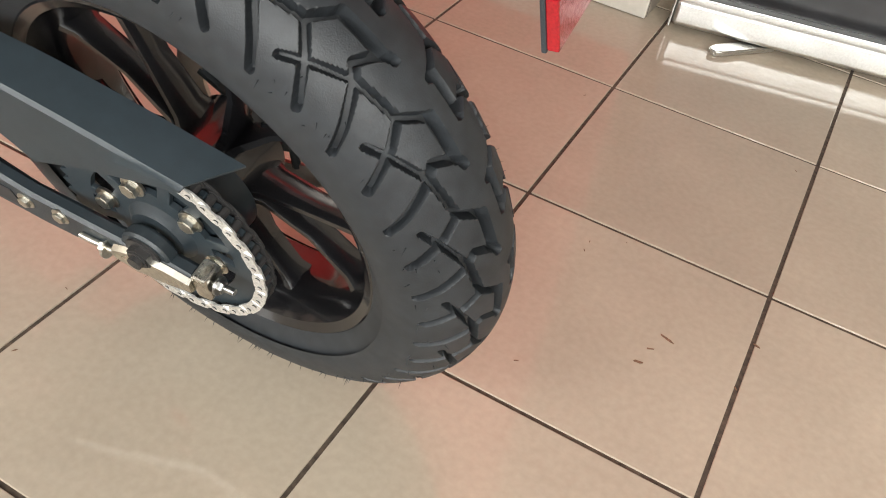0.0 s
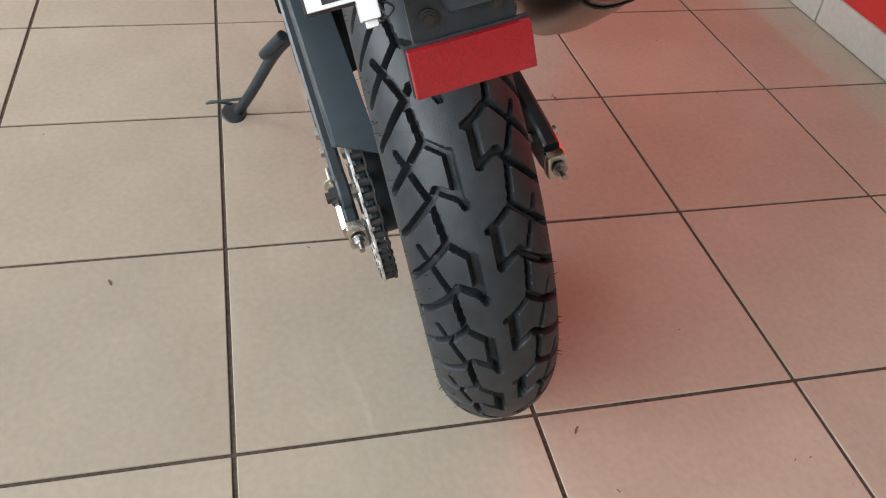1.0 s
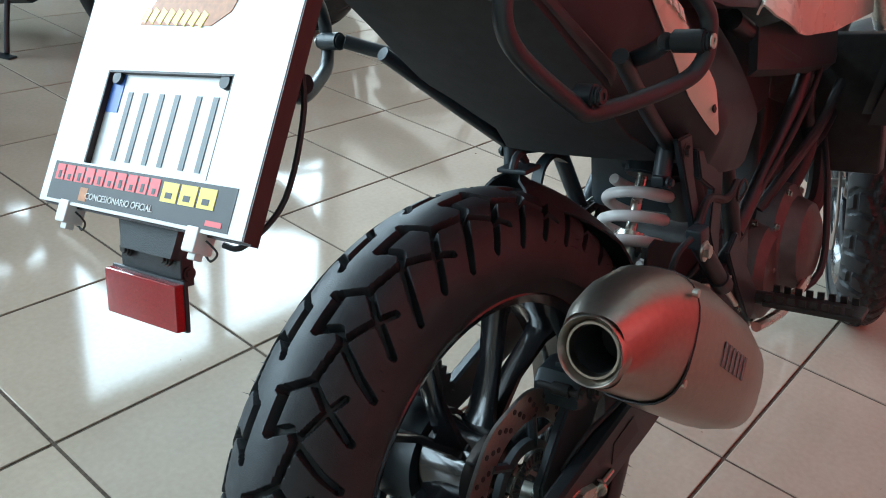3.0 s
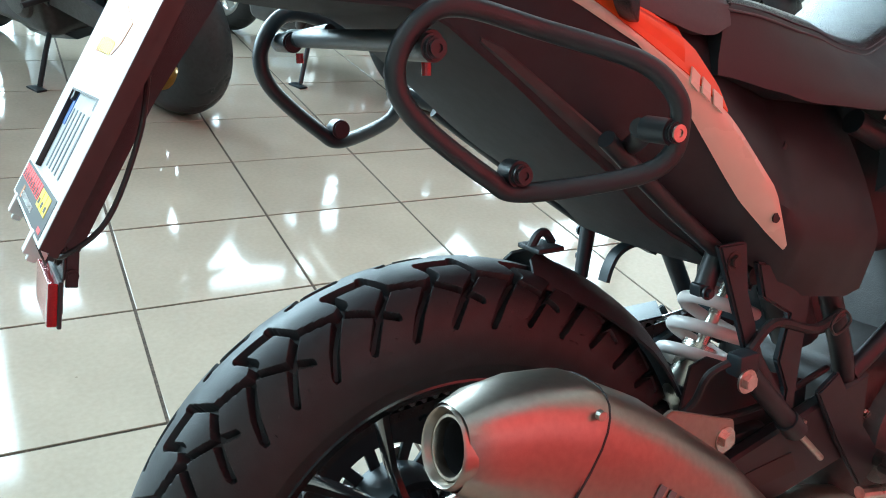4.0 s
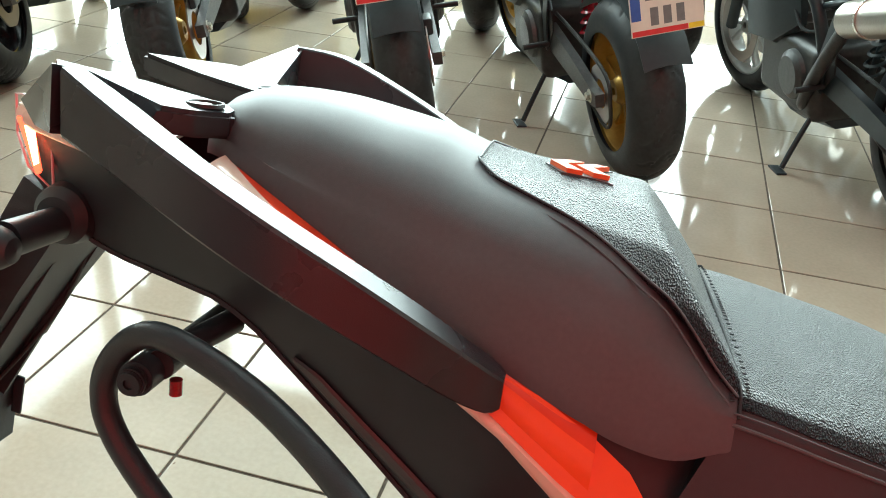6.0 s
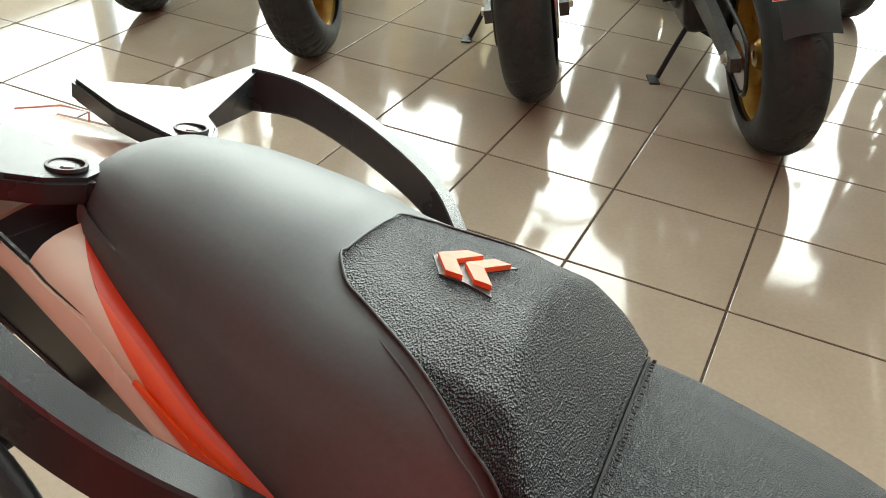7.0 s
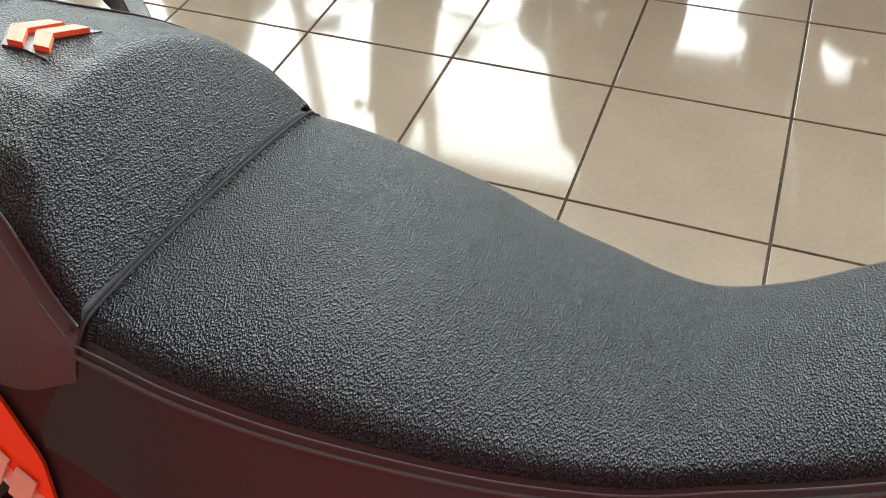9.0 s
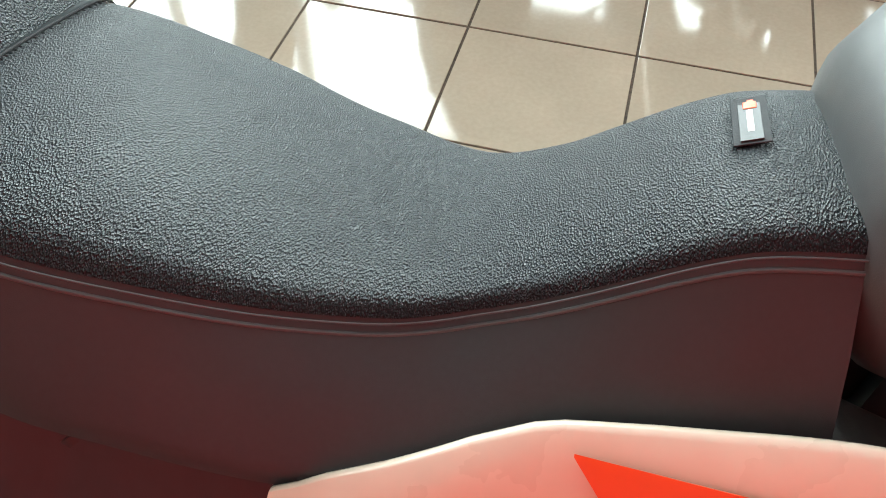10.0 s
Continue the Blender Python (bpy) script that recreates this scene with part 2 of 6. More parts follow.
def tube(points, r, n=12, step=6, closed=False, smooth=True):
    """A round tube along a path."""
    p = spline(points, step, closed) if smooth else [Vector(q) for q in points]
    bm = bmesh.new()
    rings, up, count = [], None, len(p)
    for i, q in enumerate(p):
        along = (p[(i + 1) % count] - p[i - 1]) if closed else (p[min(i + 1, count - 1)] - p[max(i - 1, 0)])
        along.normalize()
        if up is None:
            up = along.orthogonal().normalized()
        up = (up - along * up.dot(along)).normalized()
        side = along.cross(up)
        rings.append([bm.verts.new(q + r * (math.cos(2 * math.pi * k / n) * up + math.sin(2 * math.pi * k / n) * side)) for k in range(n)])
    for i in range(count if closed else count - 1):
        a, b = rings[i], rings[(i + 1) % count]
        off = 0
        if closed and i == count - 1:
            off = min(range(n), key=lambda s: sum((a[k].co - b[(k + s) % n].co).length for k in range(n)))
        for k in range(n):
            bm.faces.new((a[k], a[(k + 1) % n], b[(k + 1 + off) % n], b[(k + off) % n]))
    if not closed:
        bm.faces.new(rings[0][::-1]), bm.faces.new(rings[-1])
    return bm


def loft(rings, caps=True, closed=True):
    """A skin over rings of equally many points."""
    bm = bmesh.new()
    vs = [[bm.verts.new(q) for q in ring] for ring in rings]
    n = len(vs[0])
    for a, b in zip(vs, vs[1:]):
        for k in range(n if closed else n - 1):
            bm.faces.new((a[k], a[(k + 1) % n], b[(k + 1) % n], b[k]))
    if caps and closed:
        bm.faces.new(vs[0][::-1]), bm.faces.new(vs[-1])
    return bm


def lathe(profile, n=64, centre=(0, 0, 0), closed=False):
    """Turn a profile of (radius, y) about an axle along y."""
    bm = bmesh.new()
    rings = [[bm.verts.new((centre[0] + r * math.cos(2 * math.pi * k / n), centre[1] + y, centre[2] + r * math.sin(2 * math.pi * k / n))) for r, y in profile] for k in range(n)]
    m = len(profile)
    for k in range(n):
        a, b = rings[k], rings[(k + 1) % n]
        for i in range(m if closed else m - 1):
            bm.faces.new((a[i], a[(i + 1) % m], b[(i + 1) % m], b[i]))
    return bm


def plate(points, y0, y1, bevel=0.0, axis="y"):
    """A flat sheet with an outline in x and z, from y0 to y1 (axis x: outline in y and z)."""
    bm = bmesh.new()
    put3 = (lambda a, b, c: (a, c, b)) if axis == "y" else (lambda a, b, c: (c, a, b)) if axis == "x" else (lambda a, b, c: (a, b, c))
    face = bm.faces.new([bm.verts.new(put3(a, b, y0)) for a, b in points])
    got = bmesh.ops.extrude_face_region(bm, geom=[face])
    for v in (g for g in got["geom"] if isinstance(g, bmesh.types.BMVert)):
        v.co["xyz".index(axis)] = y1
    if bevel:
        bmesh.ops.bevel(bm, geom=list(bm.edges), offset=bevel, segments=2, affect="EDGES")
    return bm


def sheet(grid, thick):
    """A skin over a grid of points, thickened."""
    bm = bmesh.new()
    vs = [[bm.verts.new(q) for q in row] for row in grid]
    for a, b in zip(vs, vs[1:]):
        for k in range(len(a) - 1):
            bm.faces.new((a[k], a[k + 1], b[k + 1], b[k]))
    bmesh.ops.recalc_face_normals(bm, faces=bm.faces)
    bmesh.ops.solidify(bm, geom=list(bm.faces), thickness=thick)
    return bm


def bolt(p, way, r=0.008, high=0.006, washer=True):
    p, way = Vector(p), Vector(way).normalized()
    bm = rod(p, p + way * high, r, n=6, bevel=r * 0.12)
    if washer:
        bm = join(bm, rod(p - way * 0.001, p + way * 0.0018, r * 1.45, n=16))
    return bm


def mix(table, x):
    """Straight lines through a table of x and values."""
    xs = [row[0] for row in table]
    vals = [np.interp(x, xs, [row[k] for row in table]) for k in range(1, len(table[0]))]
    return float(vals[0]) if len(vals) == 1 else [float(v) for v in vals]


def lettering(name, text, size, place, mat, parent, label=""):
    """Raised built-in letters; place is a matrix whose x runs along the line and y up it."""
    curve = bpy.data.curves.new("letters", "FONT")
    curve.body, curve.size, curve.extrude, curve.align_x = text, size, 0.0004, "CENTER"
    tmp = bpy.data.objects.new("letters", curve)
    me = bpy.data.meshes.new_from_object(tmp)
    bpy.data.objects.remove(tmp)
    me.transform(place)
    me.materials.append(mat)
    ob = new(name, me)
    ob.parent = parent
    return tagged(ob, label)


# ---- the showroom ----
TILE_SIZE, WALL_Y, FRONT_X, REAR_X, CEILING_Z = 0.41, -1.16, 2.78, -4.6, 4.7
RECESS_Y, CORNER_X = -2.2, 0.045
floor = tagged(part("floor", block((REAR_X - 0.2, RECESS_Y - 0.2, -0.12), (5.8, WINDOW_Y + 0.3, -0.0025)), GROUT, smooth=False), "glossy beige ceramic tile floor with dark grout", kind="structure")
wall = part("wall_side", block((CORNER_X, RECESS_Y, -0.1), (5.8, WALL_Y, CEILING_Z)), CREAM_WALL, smooth=False)
tagged(wall, "cream painted showroom wall", kind="structure")
wall = part("wall_recess", block((REAR_X - 0.2, RECESS_Y - 0.2, -0.1), (5.8, RECESS_Y, CEILING_Z)), CREAM_WALL, smooth=False)
tagged(wall, "cream painted wall behind the banner", kind="structure")
tagged(part("wall_panel_red", block((CORNER_X + 0.01, WALL_Y, 0.09), (FRONT_X, WALL_Y + 0.012, CEILING_Z - 0.02), 0.003), RED_WALL, even=False), "bright red painted band on the showroom wall", kind="structure")
wall = part("wall_front", block((FRONT_X, WALL_Y, -0.1), (FRONT_X + 0.2, 0.9, CEILING_Z)), CREAM_WALL, smooth=False)
tagged(wall, "cream painted wall in front of the motorcycle", kind="structure")
wall = part("wall_far_front", block((5.6, 0.9, -0.1), (5.8, WINDOW_Y, CEILING_Z)), CREAM_WALL, smooth=False)
tagged(wall, "cream painted end wall", kind="structure")
wall = part("wall_return", block((FRONT_X + 0.2, 0.7, -0.1), (5.8, 0.9, CEILING_Z)), CREAM_WALL, smooth=False)
tagged(wall, "cream painted return wall", kind="structure")
bms = [block((REAR_X - 0.2, RECESS_Y, -0.1), (REAR_X, WINDOW_Y, 0.9)), block((REAR_X - 0.2, RECESS_Y, 4.2), (REAR_X, WINDOW_Y, CEILING_Z))]
edges = [RECESS_Y] + [v for o in REAR_OPENINGS for v in o[:2]] + [WINDOW_Y]
for a, b in zip(edges[::2], edges[1::2]):
    bms.append(block((REAR_X - 0.2, a, 0.9), (REAR_X, b, 4.2)))
tagged(part("wall_rear", join(*bms), CREAM_WALL, smooth=False), "cream painted rear wall with two tall openings", kind="structure")
for n, (y0, y1, z0, z1) in enumerate(REAR_OPENINGS):
    x = REAR_X - 0.14
    frame_bm = join(block((x, y0, z0), (x + 0.06, y1, z0 + 0.05), 0.004), block((x, y0, z1 - 0.05), (x + 0.06, y1, z1), 0.004), block((x, y0, z0 + 0.05), (x + 0.06, y0 + 0.05, z1 - 0.05), 0.004), block((x, y1 - 0.05, z0 + 0.05), (x + 0.06, y1, z1 - 0.05), 0.004))
    w = tagged(part(f"window_{n + 12}", frame_bm, ALU), "tall rear window in an aluminium frame", kind="structure")
    pane = part("pane", block((x + 0.025, y0 + 0.05, z0 + 0.05), (x + 0.035, y1 - 0.05, z1 - 0.05)), GLASS, w, "clear glass", smooth=False)
    pane.visible_shadow = False
tagged(part("ceiling", block((REAR_X - 0.2, RECESS_Y - 0.2, CEILING_Z), (5.8, WINDOW_Y + 0.3, CEILING_Z + 0.2)), CEILING, smooth=False), "grey showroom ceiling", kind="structure")

# the window wall: sill, lintels and piers round the openings
bms = [block((REAR_X, WINDOW_Y, -0.1), (5.6, WINDOW_Y + 0.25, 0.35)), block((REAR_X, WINDOW_Y, 4.4), (5.6, WINDOW_Y + 0.25, CEILING_Z))]
edges = [REAR_X] + [v for o in OPENINGS for v in o[:2]] + [5.6]
for a, b in zip(edges[::2], edges[1::2]):
    bms.append(block((a, WINDOW_Y, 0.35), (b, WINDOW_Y + 0.25, 4.4)))
for x0, x1, z0, z1 in OPENINGS:
    if z1 < 4.4:
        bms.append(block((x0, WINDOW_Y, z1), (x1, WINDOW_Y + 0.25, 4.4)))
tagged(part("wall_window", join(*bms), CREAM_WALL, smooth=False), "cream wall with tall shop windows", kind="structure")
for n, (x0, x1, z0, z1) in enumerate(OPENINGS):
    y = WINDOW_Y + 0.1
    frame_bm = join(block((x0, y, z0), (x1, y + 0.06, z0 + 0.05), 0.004), block((x0, y, z1 - 0.05), (x1, y + 0.06, z1), 0.004),
                    block((x0, y, z0 + 0.05), (x0 + 0.05, y + 0.06, z1 - 0.05), 0.004), block((x1 - 0.05, y, z0 + 0.05), (x1, y + 0.06, z1 - 0.05), 0.004))
    w = tagged(part(f"window_{n + 1}", frame_bm, ALU), "tall shop window in an aluminium frame", kind="structure")
    pane = part("pane", block((x0 + 0.05, y + 0.025, z0 + 0.05), (x1 - 0.05, y + 0.035, z1 - 0.05)), GLASS, w, "clear glass", smooth=False)
    pane.visible_shadow = False
tagged(part("pavement", block((-30, WINDOW_Y + 0.3, -0.3), (30, 60, -0.05)), STONE, smooth=False), "pale street pavement outside the windows", kind="structure")

# skirting tiles along the red wall and the front wall
skirt = part("baseboard", block((CORNER_X, WALL_Y, 0.0), (FRONT_X, WALL_Y + 0.004, 0.085)), GROUT, smooth=False)
tagged(skirt, "row of grey ceramic skirting tiles", kind="structure")
me = None
for k in range(6):
    x = FRONT_X - 0.41 * (k + 1)
    if me is None:
        ob = part("skirting_tile", block((0.002, 0.0, 0.002), (0.406, 0.016, 0.09), 0.002), SKIRT, skirt, smooth=False)
        me = ob.data
    else:
        ob = new("skirting_tile", me)
        ob.parent = skirt
    ob.matrix_basis = pose(x, WALL_Y + 0.003, 0)
part("skirting_tile", block((CORNER_X, WALL_Y + 0.003, 0.002), (0.318, WALL_Y + 0.019, 0.09), 0.002), SKIRT, skirt, smooth=False)
for k in range(5):
    ob = new("skirting_tile", me)
    ob.parent = skirt
    ob.matrix_basis = pose(FRONT_X - 0.003, WALL_Y + 0.02 + 0.41 * k, 0, 0, 0, 90)

# a roll-up banner's cassette by the red wall
banner = tagged(new("rollup_banner"), "roll-up advertising banner in a silver aluminium cassette", "banner")
banner.matrix_world = pose(-0.359, -1.247, 0, 0, 0, 10.8)
part("cassette", join(block((-0.52, -0.05, 0.015), (0.36, 0.05, 0.075), 0.012, 3), block((-0.525, -0.052, 0.012), (-0.52, 0.052, 0.078), 0.002), block((0.36, -0.052, 0.012), (0.365, 0.052, 0.078), 0.002)), ALU, banner)
part("rail", block((-0.51, 0.03, 0.07), (0.35, 0.045, 0.088), 0.004), ALU, banner)
for x in (-0.33, 0.165):
    part("foot", join(plate([(-0.018, 0.10), (-0.012, 0.118), (0, 0.124), (0.012, 0.118), (0.018, 0.10), (0.018, -0.04), (-0.018, -0.04)], 0.002, 0.014, 0.003, "z")), ALU, banner).matrix_basis = pose(x, 0.035, 0, 0, 0, -52)
part("print_sheet", block((-0.5, -0.012, 0.07), (0.34, -0.009, 2.0)), BANNER, banner, "glossy dark printed banner sheet", smooth=False)
part("pole", rod((-0.05, -0.035, 0.07), (-0.05, -0.035, 2.02), 0.01), ALU, banner)
part("top_rail", rod((-0.51, -0.01, 2.0), (0.35, -0.01, 2.0), 0.012), ALU, banner)
# a low yellow counter behind the row of motorcycles
counter = tagged(new("counter"), "low yellow painted counter with a white plinth", "counter")
counter.matrix_world = pose(-2.0, 4.6, 0)
part("body", block((-0.85, -0.25, 0.09), (0.55, 0.25, 1.05), 0.01), YELLOW, counter)
part("plinth", block((-0.84, -0.24, 0), (0.54, 0.24, 0.09), 0.003), WHITE_WALL, counter)
part("top", block((-0.87, -0.28, 1.05), (0.57, 0.28, 1.085), 0.004), WHITE_WALL, counter)


# ---- wheels ----
def gap_to(s, v, a, b, pitch):
    """Distance from points (s, v), with s repeating by pitch, to the line from a to b."""
    best = np.full(s.shape, 9.0)
    ab = np.array([b[0] - a[0], b[1] - a[1]])
    for k in (-1, 0, 1, 2):
        ps, pv = s + k * pitch - a[0], v - a[1]
        t = np.clip((ps * ab[0] + pv * ab[1]) / (ab @ ab), 0, 1)
        best = np.minimum(best, np.hypot(ps - t * ab[0], pv - t * ab[1]))
    return best


# grooves of one side in one pitch: (share of the pitch, metres from the middle)
TRAIL = [((0.0, .034), (0.16, .013), .0026), ((0.16, .013), (0.57, .0125), .0036), ((0.57, .0125), (0.465, .032), .0028), ((0.465, .032), (0.57, .040), .0026), ((0.57, .040), (1.0, .034), .0024),
         ((0.57, .040), (0.80, .070), .0030), ((0.80, .070), (0.92, .090), .0030), ((0.0, .034), (0.17, .052), .0026), ((0.17, .052), (0.42, .086), .0030), ((0.03, .066), (0.22, .056), .0022), ((0.22, .056), (0.57, .040), .0022)]
TRAIL_LEFT = [((0.57, .0125), (0.67, .008), .0026)]
TRAIL_RIGHT = [((0.16, .013), (0.185, .007), .0026)]
KNOB = [((0.0, .0), (0.5, .016), .0045), ((0.5, .016), (0.4, .045), .0045), ((0.4, .045), (0.6, .08), .005), ((0.5, .016), (1.0, .0), .004), ((0.9, .045), (0.4, .045), .004), ((0.9, .045), (1.0, .08), .005), ((0.9, .045), (1.0, .012), .004)]
ROAD = [((0.0, .006), (0.55, .028), .0020), ((0.3, .03), (0.7, .07), .0020)]


def tyre_mesh(radius, half, rim, pattern, pitches, depth, around, across):
    """A tyre about an axle along y, its tread cut into the crown."""
    top = half * 1.02
    lim = radians(104)
    a = np.linspace(-lim, lim, across)
    prof_y, prof_r = half * np.sin(a), radius - top + top * np.cos(a)
    v = a * half
    ang = np.arange(around) * 2 * np.pi / around
    s = (ang * pitches / (2 * np.pi)) % 1.0
    pitch = 2 * np.pi * radius / pitches
    S, V = np.meshgrid(s * pitch, v, indexing="ij")
    cut = np.zeros_like(S)
    for side, shift, more in ((1, 0.73, TRAIL_LEFT), (-1, 0.965, TRAIL_RIGHT)):
        for (a0, v0), (a1, v1), w in pattern + (more if pattern is TRAIL else []):
            d = gap_to((S + shift * pitch) % pitch, V * side, (a0 * pitch, v0), (a1 * pitch, v1), pitch)
            cut = np.maximum(cut, np.clip((w * 1.18 + 0.0010 - d) / 0.0015, 0, 1))
    cut *= np.clip((radians(80) - np.abs(a)) / radians(6), 0, 1)[None, :]
    r = prof_r[None, :] - depth * cut * np.cos(np.clip(np.abs(a), 0, 1.2))[None, :]
    y = np.broadcast_to(prof_y[None, :], r.shape) - depth * 0.7 * cut * np.sin(a)[None, :]
    # sidewall ridges and the beads
    extra = [(half * 0.95, rim + 0.030), (half * 0.90, rim + 0.022), (half * 0.88, rim + 0.018), (half * 0.80, rim + 0.004), (half * 0.72, rim - 0.004)]
    left = np.array([(-yy, rr) for yy, rr in extra[::-1]])
    right = np.array(extra)
    Y = np.concatenate([np.broadcast_to(left[:, 0], (around, 5)), y, np.broadcast_to(right[:, 0], (around, 5))], 1)
    R = np.concatenate([np.broadcast_to(left[:, 1], (around, 5)), r, np.broadcast_to(right[:, 1], (around, 5))], 1)
    m = Y.shape[1]
    co = np.stack([R * np.cos(ang)[:, None], Y, R * np.sin(ang)[:, None]], -1).reshape(-1, 3)
    i = np.arange(around)[:, None]
    k = np.arange(m - 1)[None, :]
    j = (i + 1) % around
    quads = np.stack([i * m + k, i * m + k + 1, j * m + k + 1, j * m + k], -1).reshape(-1, 4)
    me = bpy.data.meshes.new("tyre")
    me.from_pydata(co.tolist(), [], quads.tolist())
    me.shade_smooth()
    me.set_sharp_from_angle(angle=radians(40))
    me.materials.append(RUBBER)
    return me


def wheel(name, mat, parent, place, rim, half, hub, spokes, twin=0.30, thick=0.010, label=""):
    """A cast wheel: rim with well and lips, hub and forked spokes."""
    w = half * 0.78
    got = part(name, lathe([(rim + 0.006, -w), (rim - 0.002, -w - 0.004), (rim - 0.012, -w + 0.002), (rim - 0.022, -w * 0.55), (rim - 0.028, 0), (rim - 0.022, w * 0.55), (rim - 0.012, w - 0.002), (rim - 0.002, w + 0.004), (rim + 0.006, w),
                            (rim - 0.003, w - 0.01), (rim - 0.014, w * 0.5), (rim - 0.018, 0), (rim - 0.014, -w * 0.5), (rim - 0.003, -w + 0.01)], 72, closed=True), mat, parent, label)
    got.matrix_basis = place
    part("hub", lathe([(0.014, -w * 0.9), (hub * 0.7, -w * 0.9), (hub, -w * 0.6), (hub * 0.92, 0), (hub, w * 0.6), (hub * 0.7, w * 0.9), (0.014, w * 0.9)], 40, closed=True), mat, got)
    first = None
    for k in range(spokes):
        if first is None:
            bms = []
            for side in (-1, 1):
                rings = []
                for t in (0, 0.12, 0.5, 0.88, 1.0):
                    a, r = side * (0.10 + (twin - 0.10) * t), hub * 0.85 + (rim - 0.020 - hub * 0.85) * t
                    flare = 1.0 + 0.7 * (2 * t - 1) ** 4
                    c, tang = Vector((r * math.cos(a), 0, r * math.sin(a))), Vector((-math.sin(a), 0, math.cos(a)))
                    h, q = 0.016 * flare * (1.0 - 0.2 * t), thick * flare * 0.8
                    rings.append([c + tang * q * u + Vector((0, h * v, 0)) for u, v in ((-1, -0.6), (-0.6, -1), (0.6, -1), (1, -0.6), (1, 0.6), (0.6, 1), (-0.6, 1), (-1, 0.6))])
                bms.append(loft(rings))
            first = spoke = part("spoke", join(*bms), mat, got)
        else:
            spoke = new("spoke", first.data)
            spoke.parent = got
        spoke.matrix_basis = pose(0, 0, 0, 0, 360 * k / spokes, 0)
    return got


def disc_mesh(r, r_in, y, t, holes=18):
    """A drilled brake disc with a wavy edge: ring with oval slots, built in sectors."""
    bm = bmesh.new()
    n = holes * 6
    rings = []
    for k in range(n):
        a = 2 * math.pi * k / n
        ro = r * (1 + 0.012 * math.cos(holes / 2 * a))
        rings.append([bm.verts.new((q * math.cos(a), yy, q * math.sin(a))) for q, yy in ((r_in, y), (ro, y), (ro, y + t), (r_in, y + t))])
    for k in range(n):
        p, q = rings[k], rings[(k + 1) % n]
        for i in range(4):
            bm.faces.new((p[i], p[(i + 1) % 4], q[(i + 1) % 4], q[i]))
    return bm


# ---- the motorcycle ----
bike = tagged(new("motorcycle"), "black, white and orange adventure motorcycle leaning on its side stand", "motorcycle")
bike.matrix_world = pose(0.2043, 0.0451, 0.0011, -13.5, 0, 0) @ pose(0, 0, 0, 0, 0, 3.2)
AX, AY, AZ = -0.034, 0.002, 0.3235

rear = wheel("rear_wheel", GLOSS, bike, pose(AX, AY + 0.002, AZ + 0.0045, 0, 20, -4.0), 0.216, 0.066, 0.052, 5, thick=0.0062, label="gloss black cast rear wheel")
tyre = new("tyre", tyre_mesh(0.3265, 0.0715, 0.216, TRAIL, 21, 0.0130, 2352, 170))
tyre.parent = rear
tagged(tyre, "new block-pattern trail tyre with deep arrow-shaped grooves")
# moulding hairs along the shoulders of the new tyre
bm = bmesh.new()
rng = random.Random(4)
for k in range(230):
    a, side = rng.uniform(0, 2 * math.pi), rng.choice((-1, 1))
    b = radians(rng.choice((52, 66, 74))) * side
    n = Vector((math.cos(b) * math.cos(a), math.sin(b), math.cos(b) * math.sin(a)))
    p = Vector(((0.2536 + 0.0729 * math.cos(b)) * math.cos(a), 0.0715 * math.sin(b), (0.2536 + 0.0729 * math.cos(b)) * math.sin(a)))
    n = (n + Vector([rng.uniform(-0.5, 0.5) for _ in range(3)])).normalized()
    side_way = n.orthogonal().normalized() * 0.0005
    q = p + n * rng.uniform(0.004, 0.010)
    v = [bm.verts.new(c) for c in (p + side_way, p - side_way, p + n.cross(side_way), q)]
    for f in ((0, 1, 3), (1, 2, 3), (2, 0, 3), (0, 2, 1)):
        bm.faces.new([v[i] for i in f])
tagged(part("rubber_hair", bm, RUBBER, rear), kind="stuff")
disc = part("brake_disc", disc_mesh(0.115, 0.082, -0.078, 0.0045), BRAKE, bike, "drilled steel rear brake disc")
disc.matrix_basis = pose(AX, AY, AZ)
# flat black discs paint the dark of drilled holes on the solid ring
bm = bmesh.new()
for ring, count, rr in ((0.092, 22, 0.0032), (0.099, 22, 0.0032), (0.107, 22, 0.0032)):
    for k in range(count):
        a = 2 * math.pi * (k + ring * 37) / count
        bm = join(bm, rod((ring * math.cos(a), -0.0788, ring * math.sin(a)), (ring * math.cos(a), -0.0780, ring * math.sin(a)), rr, n=8))
part("drill_hole", bm, INK, disc)
part("disc_carrier", lathe([(0.045, -0.078), (0.058, -0.078), (0.058, -0.070), (0.045, -0.070)], 48, closed=True), FRAME, disc)
for k in range(6):
    a = math.pi / 3 * k
    part("carrier_arm", rod((0.05 * math.cos(a), -0.074, 0.05 * math.sin(a)), (0.086 * math.cos(a + 0.25), -0.0755, 0.086 * math.sin(a + 0.25)), 0.0055, n=8), FRAME, disc)
teeth = lathe([(0.032, -0.088), (0.049, -0.088), (0.049, -0.085), (0.032, -0.085)], 48, closed=True)
abs_ring = part("sensor_ring", teeth, STEEL, disc, "slotted steel speed sensor ring")
# flat black bars paint the dark of the ring's slots
bm = bmesh.new()
for k in range(40):
    a = 2 * math.pi * k / 40
    bm = join(bm, moved(block((0.037, -0.0888, -0.0012), (0.047, -0.0879, 0.0012)), pose(0, 0, 0, 0, math.degrees(a), 0)))
part("sensor_slot", bm, INK, disc)
